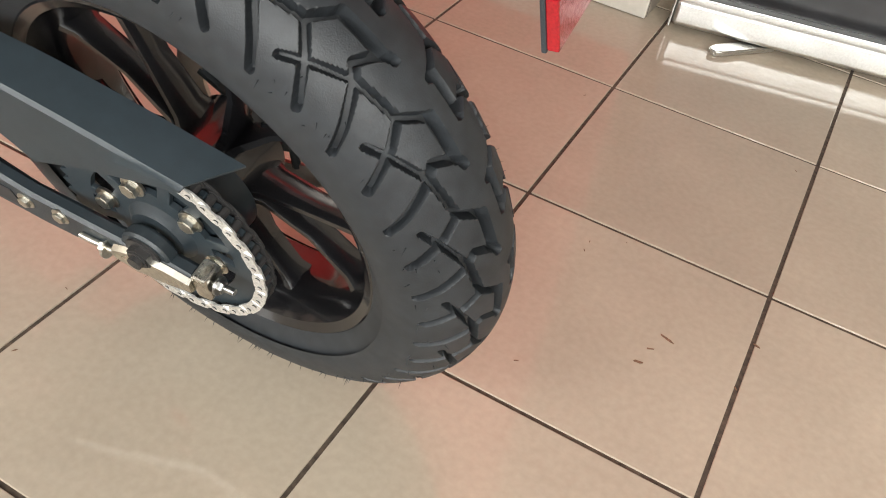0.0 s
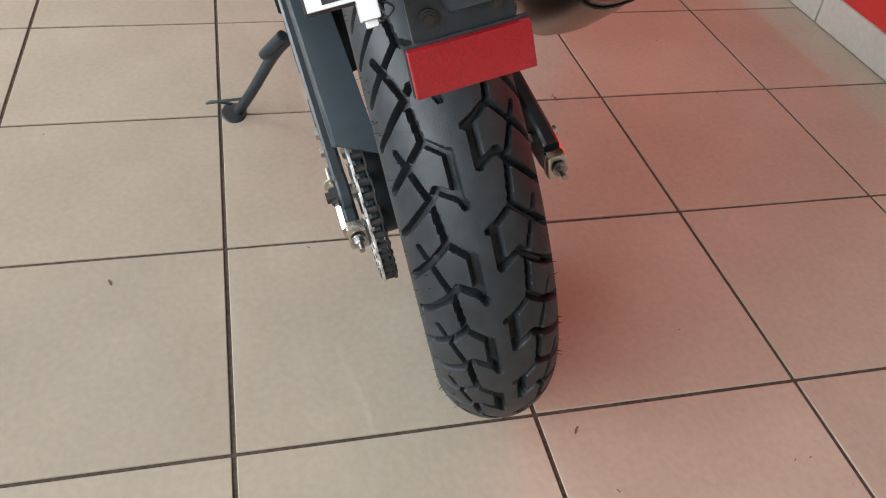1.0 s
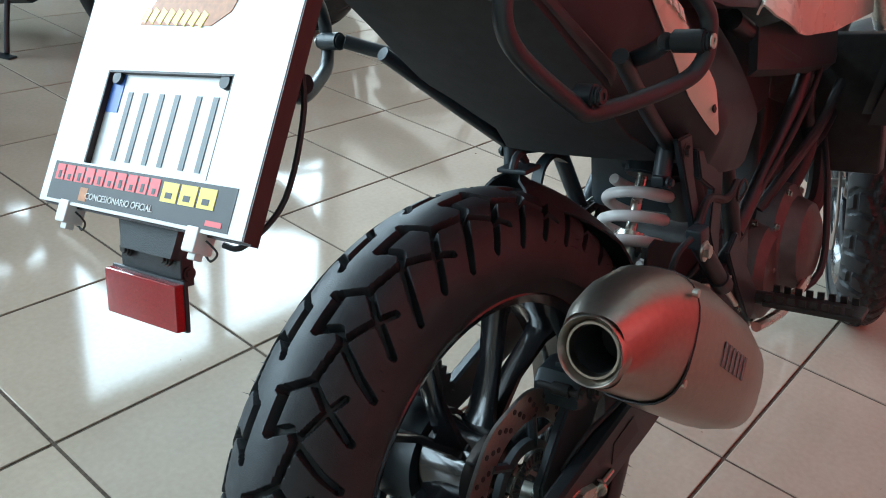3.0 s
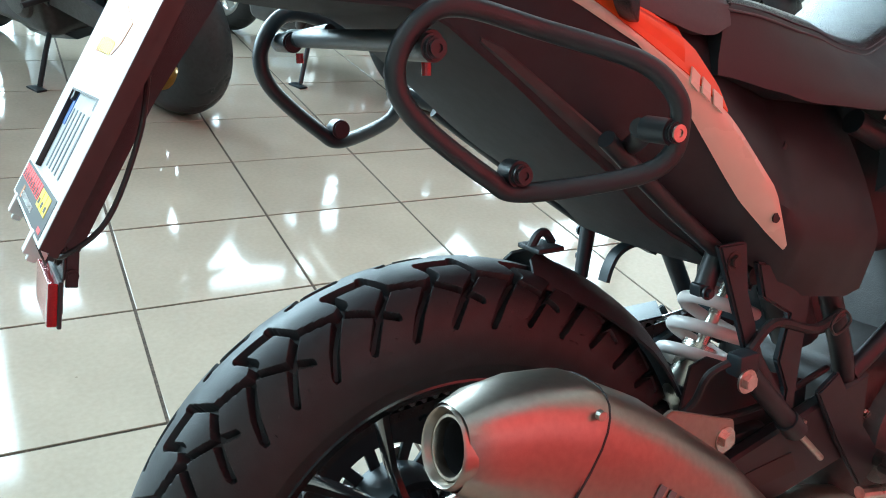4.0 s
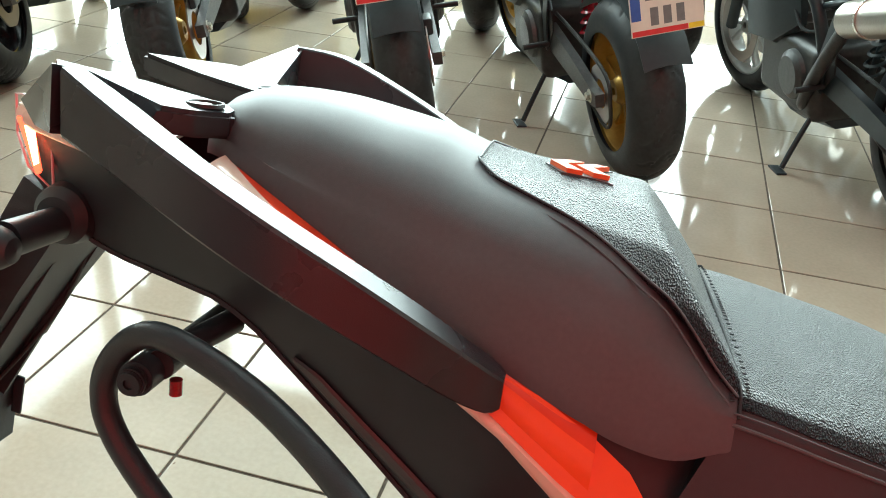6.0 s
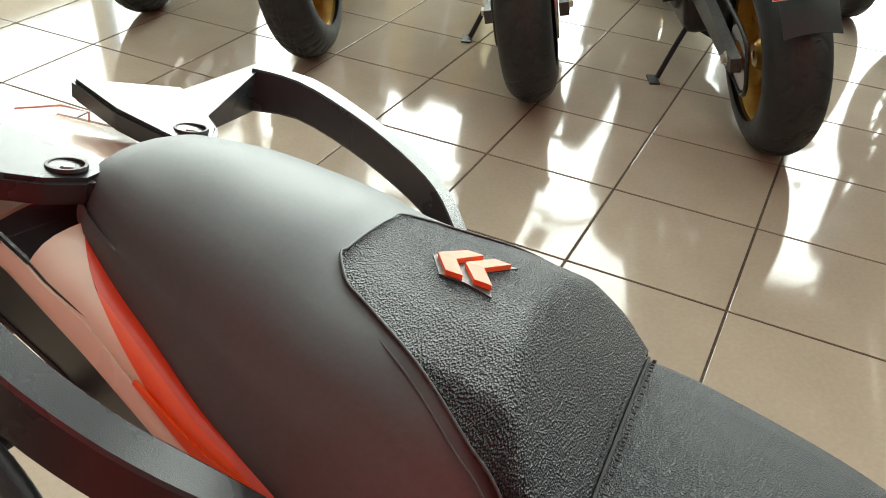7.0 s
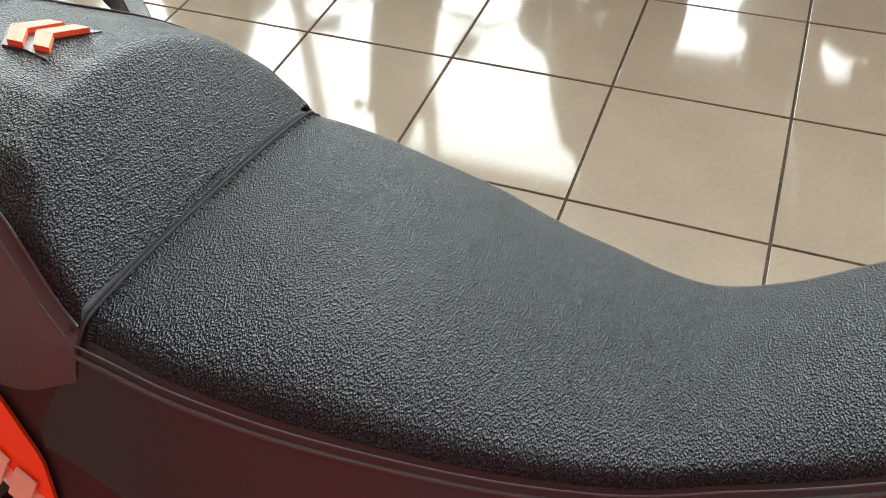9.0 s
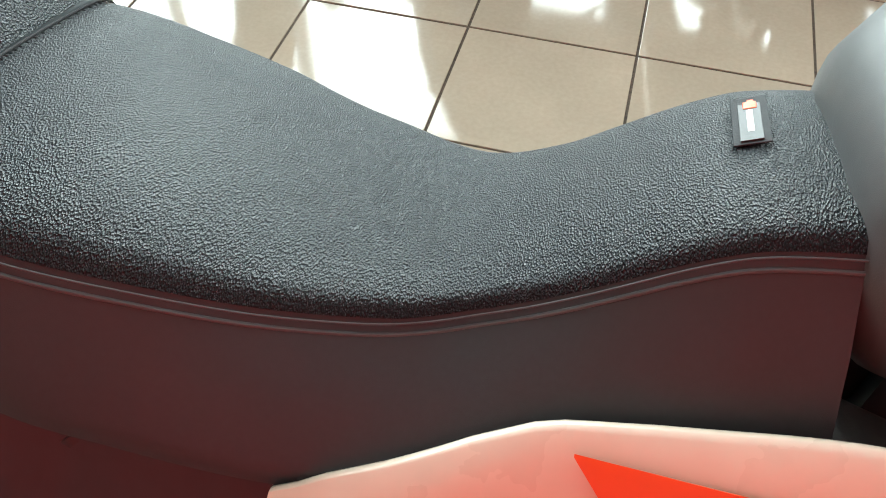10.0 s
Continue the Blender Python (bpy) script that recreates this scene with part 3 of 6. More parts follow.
caliper = part("brake_caliper", join(loft([[(x, y, z + dz) for y, dz in ((-0.118, -h), (-0.112, -h - 0.004), (-0.070, -h - 0.004), (-0.064, -h), (-0.064, h), (-0.070, h + 0.003), (-0.112, h + 0.003), (-0.118, h))] for x, z, h in ((0.012, 0.425, 0.010), (0.022, 0.428, 0.018), (0.050, 0.430, 0.020), (0.078, 0.424, 0.018), (0.088, 0.420, 0.010))]), block((0.028, -0.104, 0.446), (0.074, -0.080, 0.456), 0.004)), SATIN, bike, "black single-piston brake caliper")
part("caliper_body", join(rod((0.048, -0.126, 0.424), (0.048, -0.108, 0.424), 0.015, bevel=0.003), rod((0.048, -0.129, 0.424), (0.048, -0.125, 0.424), 0.009, n=6)), DARK_ENGINE, caliper)
for x in (0.008, 0.094):
    part("slide_pin", join(rod((x, -0.122, 0.436), (x, -0.072, 0.436), 0.0042), rod((x, -0.112, 0.436), (x, -0.090, 0.436), 0.0075, n=12, bevel=0.001), bolt((x, -0.123, 0.436), (0, -1, 0), 0.0055)), DARK_ENGINE, caliper)
part("pad_spring", join(block((0.032, -0.080, 0.404), (0.068, -0.072, 0.409), 0.001), block((0.046, -0.080, 0.400), (0.052, -0.072, 0.448), 0.001)), STEEL, caliper)
part("bleed_nipple", join(rod((0.070, -0.100, 0.45), (0.072, -0.104, 0.472), 0.0032, n=8), rod((0.0715, -0.103, 0.468), (0.0725, -0.105, 0.478), 0.0048, n=10)), RUBBER, caliper)
part("brake_bracket", plate([(-0.05, 0.30), (-0.02, 0.29), (0.03, 0.32), (0.10, 0.40), (0.095, 0.43), (0.02, 0.42), (-0.05, 0.345)], -0.106, -0.094, 0.003), SATIN, bike)
part("brake_hose", tube([(0.08, -0.12, 0.455), (0.12, -0.132, 0.49), (0.2, -0.125, 0.47), (0.33, -0.12, 0.46), (0.45, -0.115, 0.48)], 0.0042, 8), RUBBER, bike)
part("sensor_cable", tube([(-0.01, -0.108, 0.345), (0.03, -0.12, 0.375), (0.1, -0.13, 0.39), (0.25, -0.125, 0.41), (0.45, -0.12, 0.45)], 0.0028, 8), RUBBER, bike)
part("hose_guide", join(tube([(0.115, -0.13, 0.50), (0.10, -0.133, 0.485), (0.105, -0.133, 0.465)], 0.003, 8)), STEEL, bike)

# swingarm with its chain adjusters and the axle
def arm(side):
    if side > 0:
        y0, y1 = 0.122, 0.140
        stations = [(-0.085, 0.306, 0.008), (-0.06, 0.306, 0.014), (0.0, 0.306, 0.017), (0.10, 0.315, 0.020), (0.20, 0.338, 0.027), (0.33, 0.378, 0.038), (0.50, 0.420, 0.048)]
    else:
        y0, y1 = -0.138, -0.118
        stations = [(-0.085, 0.323, 0.020), (-0.06, 0.325, 0.026), (0.02, 0.334, 0.030), (0.15, 0.350, 0.034), (0.33, 0.385, 0.042), (0.50, 0.420, 0.048)]
    return loft([[(x, y0, z - h), (x, y0 + 0.004, z - h - 0.003), (x, y1 - 0.004, z - h - 0.003), (x, y1, z - h), (x, y1, z + h), (x, y1 - 0.004, z + h + 0.003), (x, y0 + 0.004, z + h + 0.003), (x, y0, z + h)] for x, z, h in stations])


for side in (1, -1):
    a = part("swingarm", arm(side), FRAME, bike, "black swingarm beam")
    y, low = (0.140, 0.016) if side > 0 else (-0.138, 0.0)
    # flat black plates paint the shade of recesses onto the plain beam
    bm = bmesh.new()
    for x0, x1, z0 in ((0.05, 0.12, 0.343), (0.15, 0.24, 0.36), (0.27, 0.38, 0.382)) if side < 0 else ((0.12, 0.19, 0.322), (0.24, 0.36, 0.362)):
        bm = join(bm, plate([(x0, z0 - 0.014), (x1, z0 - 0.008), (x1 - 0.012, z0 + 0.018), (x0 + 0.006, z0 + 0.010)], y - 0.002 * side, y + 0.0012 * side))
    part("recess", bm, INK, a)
    # the axle's ear, the cast adjuster behind it and its long bolt
    part("axle_ear", join(lathe([(0.011, -0.008), (0.027, -0.008), (0.029, -0.005), (0.029, 0.005), (0.027, 0.008), (0.011, 0.008)], 28, (AX, y - 0.010 * side, AZ - low * 0.3), True), block((AX - 0.02, min(y - 0.016 * side, y - 0.003 * side), 0.296 - low * 0.3), (AX + 0.07, max(y - 0.016 * side, y - 0.003 * side), 0.332 - low), 0.004)), FRAME, a)
    adj = part("chain_adjuster", join(block((-0.106, min(y + 0.002 * side, y - 0.024 * side), 0.306 - low), (-0.088, max(y + 0.002 * side, y - 0.024 * side), 0.340 - low), 0.004), loft([[(x, y + d * side, z) for d, z in ((0.0, z0), (0.006, z0 + 0.003), (0.006, z1 - 0.003), (0.0, z1))] for x, z0, z1 in ((-0.088, 0.314 - low, 0.332 - low), (-0.060, 0.308 - low, 0.338 - low), (-0.020, 0.306 - low, 0.340 - low), (0.004, 0.314 - low, 0.332 - low))])), STEEL, bike, "zinc plated chain adjuster block")
    part("adjuster_bolt", join(rod((-0.128, y - 0.010 * side, 0.323 - low), (-0.09, y - 0.010 * side, 0.323 - low), 0.0036), bolt((-0.110, y - 0.010 * side, 0.323 - low), (-1, 0, 0), 0.0068, 0.007)), CHROME, adj)
    part("lock_nut", join(bolt((0.012, y + 0.003 * side, 0.322 - low), (1, 0, 0), 0.0072, 0.008), rod((0.0, y + 0.003 * side, 0.322 - low), (0.045, y + 0.003 * side, 0.325 - low), 0.0034)), STEEL, adj)
    part("axle_nut", join(bolt((AX, y - 0.001 * side, AZ), (0, side, 0), 0.0135, 0.010), rod((AX, y - 0.006 * side, AZ), (AX, y + 0.014 * side, AZ), 0.0075)), STEEL if side < 0 else DARK_ENGINE, adj)
part("axle", rod((AX, -0.139, AZ), (AX, 0.138, AZ), 0.010), STEEL, bike)
part("swingarm_bridge", block((0.30, -0.115, 0.36), (0.36, 0.108, 0.43), 0.012), FRAME, bike)
for x in (-0.008, 0.036):
    part("paddock_bobbin", bolt((x + 0.075, 0.139, 0.322), (0, 1, 0), 0.007, 0.006), STEEL, bike)

# sprocket, chain and chain guard
CY, CR = 0.104, 0.1137
bm = bmesh.new()
n = 45
rings = []
for k in range(n * 4):
    a = 2 * math.pi * k / (n * 4)
    r = CR + (0.004, 0.0005, -0.0045, 0.0005)[k % 4]
    rings.append([bm.verts.new((q * math.cos(a), y, q * math.sin(a))) for q, y in ((0.082, CY - 0.003), (r, CY - 0.003), (r, CY + 0.003), (0.082, CY + 0.003))])
for k in range(n * 4):
    p, q = rings[k], rings[(k + 1) % (n * 4)]
    for i in range(4):
        bm.faces.new((p[i], p[(i + 1) % 4], q[(i + 1) % 4], q[i]))
bm = join(bm, lathe([(0.03, CY - 0.003), (0.058, CY - 0.003), (0.058, CY + 0.003), (0.03, CY + 0.003)], 48, closed=True))
sprocket = part("sprocket", bm, SATIN, bike, "black chain sprocket")
sprocket.matrix_basis = pose(AX, AY, AZ)
for k in range(12):
    turn = 60 * (k // 2) + (12 if k % 2 else -12)
    part("sprocket_arm", moved(block((0.05, CY - 0.0032, -0.007), (0.086, CY + 0.0032, 0.007), 0.0015), pose(0, 0, 0, 0, turn, 0)), SATIN, sprocket)
for k in range(6):
    a = math.pi / 3 * k + 0.3
    part("sprocket_nut", bolt((0.062 * math.cos(a), CY + 0.003, 0.062 * math.sin(a)), (0, 1, 0), 0.009, 0.010), STEEL, sprocket)
part("hub_carrier", lathe([(0.0, 0.04), (0.062, 0.04), (0.062, 0.096), (0.045, 0.102), (0.03, 0.115), (0.0, 0.115)], 40), FRAME, bike).matrix_basis = pose(AX, AY, AZ)

PITCH = 0.015875
FRONT = Vector((0.52, 0, 0.455))
path = []
c = Vector((AX, 0, AZ))
r2 = 0.034
d = FRONT - c
tilt = math.atan2(d.z, d.x)
lift = math.asin((CR - r2) / d.length)
a_top, a_bot = tilt + math.pi / 2 - lift, tilt - math.pi / 2 + lift
steps = int((a_bot + 2 * math.pi - a_top) * CR / PITCH)
for k in range(steps + 1):
    a = a_top + k * PITCH / CR
    path.append((c + Vector((math.cos(a), 0, math.sin(a))) * CR, a + math.pi / 2))
run = math.sqrt(d.length ** 2 - (CR - r2) ** 2)
way_top = Vector((math.cos(a_top - math.pi / 2), 0, math.sin(a_top - math.pi / 2)))
start_top = c + Vector((math.cos(a_top), 0, math.sin(a_top))) * CR
way_bot = Vector((math.cos(a_bot + math.pi / 2), 0, math.sin(a_bot + math.pi / 2)))
start_bot = path[-1][0]
for k in range(1, int(run / PITCH)):
    path.append((start_top + way_top * PITCH * k, math.atan2(way_top.z, way_top.x)))
    path.append((start_bot + way_bot * PITCH * k, math.atan2(way_bot.z, way_bot.x)))
chain = part("chain", rod((FRONT.x, CY + AY - 0.004, FRONT.z), (FRONT.x, CY + AY + 0.004, FRONT.z), 0.03, n=24), SATIN, bike, "silver drive chain with its outer face painted bright")


def link_mesh():
    bm = bmesh.new()
    for y in (-0.0085, 0.0068):
        pts = []
        for k in range(7):
            a = math.pi / 2 + math.pi * k / 6
            pts.append((-PITCH / 2 + 0.0066 * math.cos(a), 0.0066 * math.sin(a)))
        for k in range(7):
            a = -math.pi / 2 + math.pi * k / 6
            pts.append((PITCH / 2 + 0.0066 * math.cos(a), 0.0066 * math.sin(a)))
        bm = join(bm, plate(pts, y, y + 0.0018))
    for s in (-1, 1):
        bm = join(bm, rod((s * PITCH / 2, -0.0098, 0), (s * PITCH / 2, 0.0098, 0), 0.0026, n=8), rod((s * PITCH / 2, -0.0045, 0), (s * PITCH / 2, 0.0045, 0), 0.0050, n=8))
    return bm


first = None
for k, (p, a) in enumerate(path):
    if first is None:
        first = part("link", link_mesh(), LIT_LINK, chain, even=False)
        # outer faces carry the painted reflection, all other faces are darkened
        first.data.materials.append(DARK_ENGINE)
        for face in first.data.polygons:
            face.material_index = 0 if face.center.y > 0.0066 else 1
        ob = first
    else:
        ob = new("link", first.data)
        ob.parent = chain
    ob.matrix_basis = pose(p.x, CY + AY + (0.0016 if k % 2 else 0), p.z, 0, -math.degrees(a), 0)

# x and ridge height of the guard, and the height of its lower edge
GUARD = [(-0.105, 0.4465, 0.4425), (-0.07, 0.4550, 0.4340), (-0.028, 0.4655, 0.4230), (0.02, 0.4765, 0.4090), (0.076, 0.4880, 0.3880), (0.104, 0.4925, 0.4120), (0.2, 0.502, 0.408), (0.3, 0.506, 0.416), (0.40, 0.506, 0.424)]
grid = [[(x - 0.032, 0.080, z - 0.004), (x - 0.017, 0.103, z - 0.001), (x - 0.002, 0.124, z), (x, 0.1275, z - 0.003), (x, 0.129, (z + low) / 2), (x, 0.129, low)] for x, z, low in GUARD]
part("chain_guard", sheet(grid, 0.0028), SATIN, bike, "satin black plastic chain guard", sharp=25)
part("guard_fin", plate([(-0.10, 0.24), (-0.055, 0.21), (-0.02, 0.24), (-0.04, 0.29), (-0.09, 0.30)], 0.062, 0.067, 0.001), PLASTIC, bike)

# hugger over the rear tyre, the shock and the inner mudguard
grid = []
for k in range(15):
    a = radians(71 - 76 * k / 14)
    w = 0.036 + 0.050 * min(1, k / 5)
    row = []
    for j in range(9):
        u = -1 + j / 4
        r = 0.345 - 0.030 * abs(u) ** 2.5
        row.append((AX + r * math.cos(a) + (0.015 if abs(u) < 0.3 and k == 0 else 0), AY + w * u, AZ + r * math.sin(a)))
    grid.append(row)
part("hugger", sheet(grid, 0.003), PLASTIC, bike, "black plastic rear mudguard hugger")
bm = bmesh.new()
s0, s1 = Vector((0.368, -0.035, 0.596)), Vector((0.270, -0.035, 0.423))
ax_s = (s1 - s0).normalized()
e1 = Vector((0, 1, 0))
e2 = ax_s.cross(e1)
coil = [s0 + (s1 - s0) * (0.14 + 0.60 * k / 110) + 0.041 * (math.cos(2 * math.pi * 3.6 * k / 110) * e1 + math.sin(2 * math.pi * 3.6 * k / 110) * e2) for k in range(111)]
shock = part("shock_absorber", join(rod(s0, s1, 0.008), rod(s0 + ax_s * 0.10, s1, 0.021), rod(s1 - ax_s * 0.03, s1 - ax_s * 0.02, 0.046)), STEEL, bike, "rear shock absorber with a white coil spring")
part("top_mount", join(rod(s0, s0 + ax_s * 0.02, 0.026, bevel=0.003), rod(s0 + Vector((0, -0.03, 0)), s0 + Vector((0, 0.03, 0)), 0.012)), SATIN, shock)
part("spring", tube(coil, 0.0078, 12, smooth=False), SPRING, shock, "white painted coil spring")
part("shock_shield", plate([(-0.094, 0.38), (0.06, 0.38), (0.06, 0.44), (0.02, 0.47), (-0.08, 0.47), (-0.094, 0.455)], 0.272, 0.276, 0.0008, "x"), PLASTIC, bike, "black plastic shock absorber shield")
part("splash_guard", plate([(0.222, 0.46), (0.236, 0.520), (0.262, 0.526), (0.312, 0.505), (0.345, 0.494), (0.44, 0.46), (0.44, 0.38), (0.28, 0.36)], -0.098, -0.094, 0.001), PLASTIC, bike, "black plastic splash guard")
part("hugger_strap", sheet([[(x, y, z) for y in (0.070, 0.078, 0.086)] for x, z in [(q.x, q.z) for q in spline([(0.257, 0, 0.568), (0.264, 0, 0.588), (0.278, 0, 0.606), (0.307, 0, 0.614), (0.342, 0, 0.598)], 5)]], 0.006), SATIN, bike, "black curved hugger strap")
part("hugger_clip", join(block((0.084, -0.02, 0.648), (0.118, 0.02, 0.654), 0.002), tube([(0.088, 0, 0.652), (0.096, 0, 0.664), (0.106, 0, 0.666), (0.116, 0, 0.654)], 0.005, 8)), PLASTIC, bike)
part("reservoir", rod((0.42, -0.06, 0.58), (0.46, -0.06, 0.50), 0.03, bevel=0.006), SATIN, bike)
part("seat_tub", block((0.42, -0.085, 0.50), (0.52, 0.085, 0.68), 0.02), SATIN, bike, "black air box behind the shock absorber")

# ---- bodywork: the side of the tail as a smooth function of x and z ----
CREST = [(-0.30, 0.985), (-0.20, 0.975), (-0.10, 0.955), (0.02, 0.905), (0.12, 0.85), (0.2, 0.78), (0.3, 0.68), (0.5, 0.64)]
WIDTH = [(-0.30, 0.050), (-0.25, 0.072), (-0.18, 0.098), (-0.10, 0.118), (0.0, 0.137), (0.10, 0.152), (0.20, 0.165), (0.30, 0.176), (0.40, 0.172), (0.50, 0.160)]


def flank(x, z):
    crest = mix(CREST, x)
    w = mix(WIDTH, x)
    tuck = 3.6 * min(1.0, max(0.0, (x - 0.09) / 0.11)) * min(1.0, max(0.0, (0.36 - x) / 0.08))
    return w - (0.26 * (crest - z) + tuck * (crest - z) ** 2 if z < crest else 0.30 * (z - crest) + 1.6 * (z - crest) ** 2)


def skin(top, low, x0, x1, side, out=0.0, thick=0.0025, nx=40, nz=8, curl=0.0):
    """A panel on the flank between two lines of z over x."""
    grid = []
    for i in range(nx + 1):
        x = x0 + (x1 - x0) * i / nx
        zt, zb = mix(top, x), mix(low, x)
        row = []
        for k in range(nz + 1):
            z = zb + (zt - zb) * k / nz
            edge = curl * (max(0.0, abs(2 * k / nz - 1) - 0.7) / 0.3) ** 2
            row.append((x, side * (flank(x, z) + out - edge), z))
        grid.append(row)
    return sheet(grid, thick)


STRIPE_TOP = [(-0.285, 0.990), (-0.185, 0.981), (-0.117, 0.968), (-0.066, 0.953), (-0.011, 0.927), (0.03, 0.907), (0.056, 0.892), (0.09, 0.870), (0.12, 0.850), (0.14, 0.838), (0.16, 0.825), (0.19, 0.803), (0.207, 0.785), (0.253, 0.728), (0.285, 0.668)]
STRIPE_LOW = [(-0.285, 0.978), (-0.20, 0.970), (-0.13, 0.957), (-0.06, 0.934), (0.025, 0.898), (0.085, 0.865), (0.122, 0.834), (0.17, 0.778), (0.225, 0.715), (0.262, 0.680), (0.285, 0.660)]
RED_TOP = [(-0.03, 0.938), (0.02, 0.918), (0.06, 0.906), (0.077, 0.901), (0.106, 0.891), (0.134, 0.876), (0.158, 0.859), (0.182, 0.828), (0.190, 0.806)]
TAIL_LOW = [(-0.26, 0.945), (-0.235, 0.920), (-0.208, 0.905), (-0.15, 0.900), (-0.105, 0.896), (-0.08, 0.886), (-0.062, 0.872), (-0.045, 0.859), (0.0, 0.824), (0.04, 0.789), (0.08, 0.758), (0.115, 0.732), (0.16, 0.698), (0.218, 0.661), (0.26, 0.628)]
COVER_TOP = [(0.125, 0.905), (0.19, 0.872), (0.26, 0.850), (0.34, 0.828), (0.445, 0.800), (0.50, 0.79)]
COVER_LOW = [(0.125, 0.72), (0.20, 0.668), (0.27, 0.640), (0.33, 0.60), (0.42, 0.585), (0.50, 0.60)]
SEAT_RIM = [(-0.12, 0.070, 0.976), (-0.07, 0.094, 0.958), (-0.03, 0.108, 0.942), (0.01, 0.122, 0.925), (0.09, 0.140, 0.897), (0.155, 0.147, 0.870), (0.207, 0.148, 0.842)]
for side in (-1, 1):
    tail = part("tail_panel", skin(STRIPE_TOP, TAIL_LOW, -0.262, 0.245, side, -0.003, 0.003, 60, 14), SATIN, bike, "matt black tail side panel")
    cover = part("side_cover", skin(COVER_TOP, COVER_LOW, 0.125, 0.445, side, -0.0045, 0.003, 40, 12), SATIN, bike, "matt black side cover below the seat")
    part("inset_panel", skin([(-0.05, 0.872), (-0.03, 0.864), (0.104, 0.764)], [(-0.05, 0.868), (-0.03, 0.852), (0.02, 0.812), (0.08, 0.764), (0.104, 0.746)], -0.048, 0.102, side, 0.0005, 0.003, 30, 5, 0.002), CHARCOAL, tail, "dark grey moulded inset")
    stripe = part("side_trim", skin(STRIPE_TOP, STRIPE_LOW, -0.268, 0.285, side, 0.0016, 0.003, 80, 5, 0.0012), WHITE, bike, "white side trim along the tail")
    part("decal", skin(RED_TOP, [(x, z + 0.0005) for x, z in STRIPE_TOP], -0.026, 0.190, side, 0.0014, 0.0028, 60, 5), ORANGE, bike, "orange decal above the white trim")
    for x_from, x_to, band, tone, words in ((-0.118, -0.004, 0, WHITE, "warm white trim under the seat edge"), (-0.074, 0.137, 1, ORANGE, "orange trim under the seat edge"), (-0.112, 0.137, 2, SHADED_ORANGE, "orange trim with painted shadow along the seat")):
        grid = []
        for k in range(31):
            x = x_from + (x_to - x_from) * k / 30
            seat = mix(SEAT_RIM, x)
            zt = mix(STRIPE_TOP, x)
            start = min(0.99, max(0.0, -x / 0.12))
            u0, u1 = ((0.0, start), (start, max(start + 0.01, 0.62)), (max(start, 0.62), 1.0))[band]
            a, b = Vector((x, side * (flank(x, zt) - 0.002), zt - 0.002)), Vector((x, side * (seat[0] - 0.006), seat[1] + 0.004))
            grid.append([a.lerp(b, u) + Vector((0, side * 0.006 * math.sin(math.pi * u), 0.004 * math.sin(math.pi * u))) for u in [u0 + (u1 - u0) * q / 5 for q in range(6)]])
        part("inner_trim", sheet(grid, 0.003), tone, bike, words)
    p = (0.262, side * (flank(0.262, 0.697) + 0.0022), 0.697)
    part("trim_screw", rod(p, (p[0], p[1] + side * 0.0016, p[2]), 0.0052, n=12), INK, stripe)
    # a plain pale mark where the maker's name stands
    logo = bmesh.new()
    for x0, x1, z0, z1, lean in ((0.139, 0.148, 0.831, 0.845, 0.005), (0.152, 0.161, 0.822, 0.836, 0.005), (0.166, 0.177, 0.811, 0.825, 0.004)):
        pts = [(x0, z0), (x1, z0 - 0.008), (x1 + lean, z1 - 0.008), (x0 + lean, z1)]
        v = [logo.verts.new((x, side * (flank(x, z) + 0.0050), z)) for x, z in pts] + [logo.verts.new((x, side * (flank(x, z) + 0.0030), z)) for x, z in pts]
        for f in ((0, 1, 2, 3), (7, 6, 5, 4), (0, 4, 5, 1), (1, 5, 6, 2), (2, 6, 7, 3), (3, 7, 4, 0)):
            logo.faces.new([v[i] for i in f])
    part("emblem", logo, WHITE, stripe, "pale maker's mark", smooth=False)

# underside of the tail
grid = []
for i in range(31):
    x = -0.262 + 0.512 * i / 30
    z = mix(TAIL_LOW, x)
    w = flank(x, z) - 0.002
    grid.append([(x, w * u, z - 0.004 * (1 - abs(u) ** 3) * min(1, (i + 2) / 8)) for u in (-1, -0.9, -0.7, -0.4, 0, 0.4, 0.7, 0.9, 1)])
part("undertray", sheet(grid, 0.003), MATT, bike, "black plastic undertray")
part("undertray_end", plate([(-0.075, 0.634), (0.075, 0.634), (0.085, 0.65), (0.09, 0.72), (-0.09, 0.72), (-0.085, 0.65)], 0.243, 0.248, 0.0, "x"), PLASTIC, bike)
grid = []
for i in range(13):
    x = -0.272 + 0.112 * i / 12
    grid.append([(x, (flank(x, mix(STRIPE_TOP, x)) - 0.004) * u, mix(STRIPE_TOP, x) + 0.010 * (1 - u * u)) for u in (-1, -0.8, -0.4, 0, 0.4, 0.8, 1)])
part("tail_top", sheet(grid, 0.003), WHITE, bike, "white tail top cover")

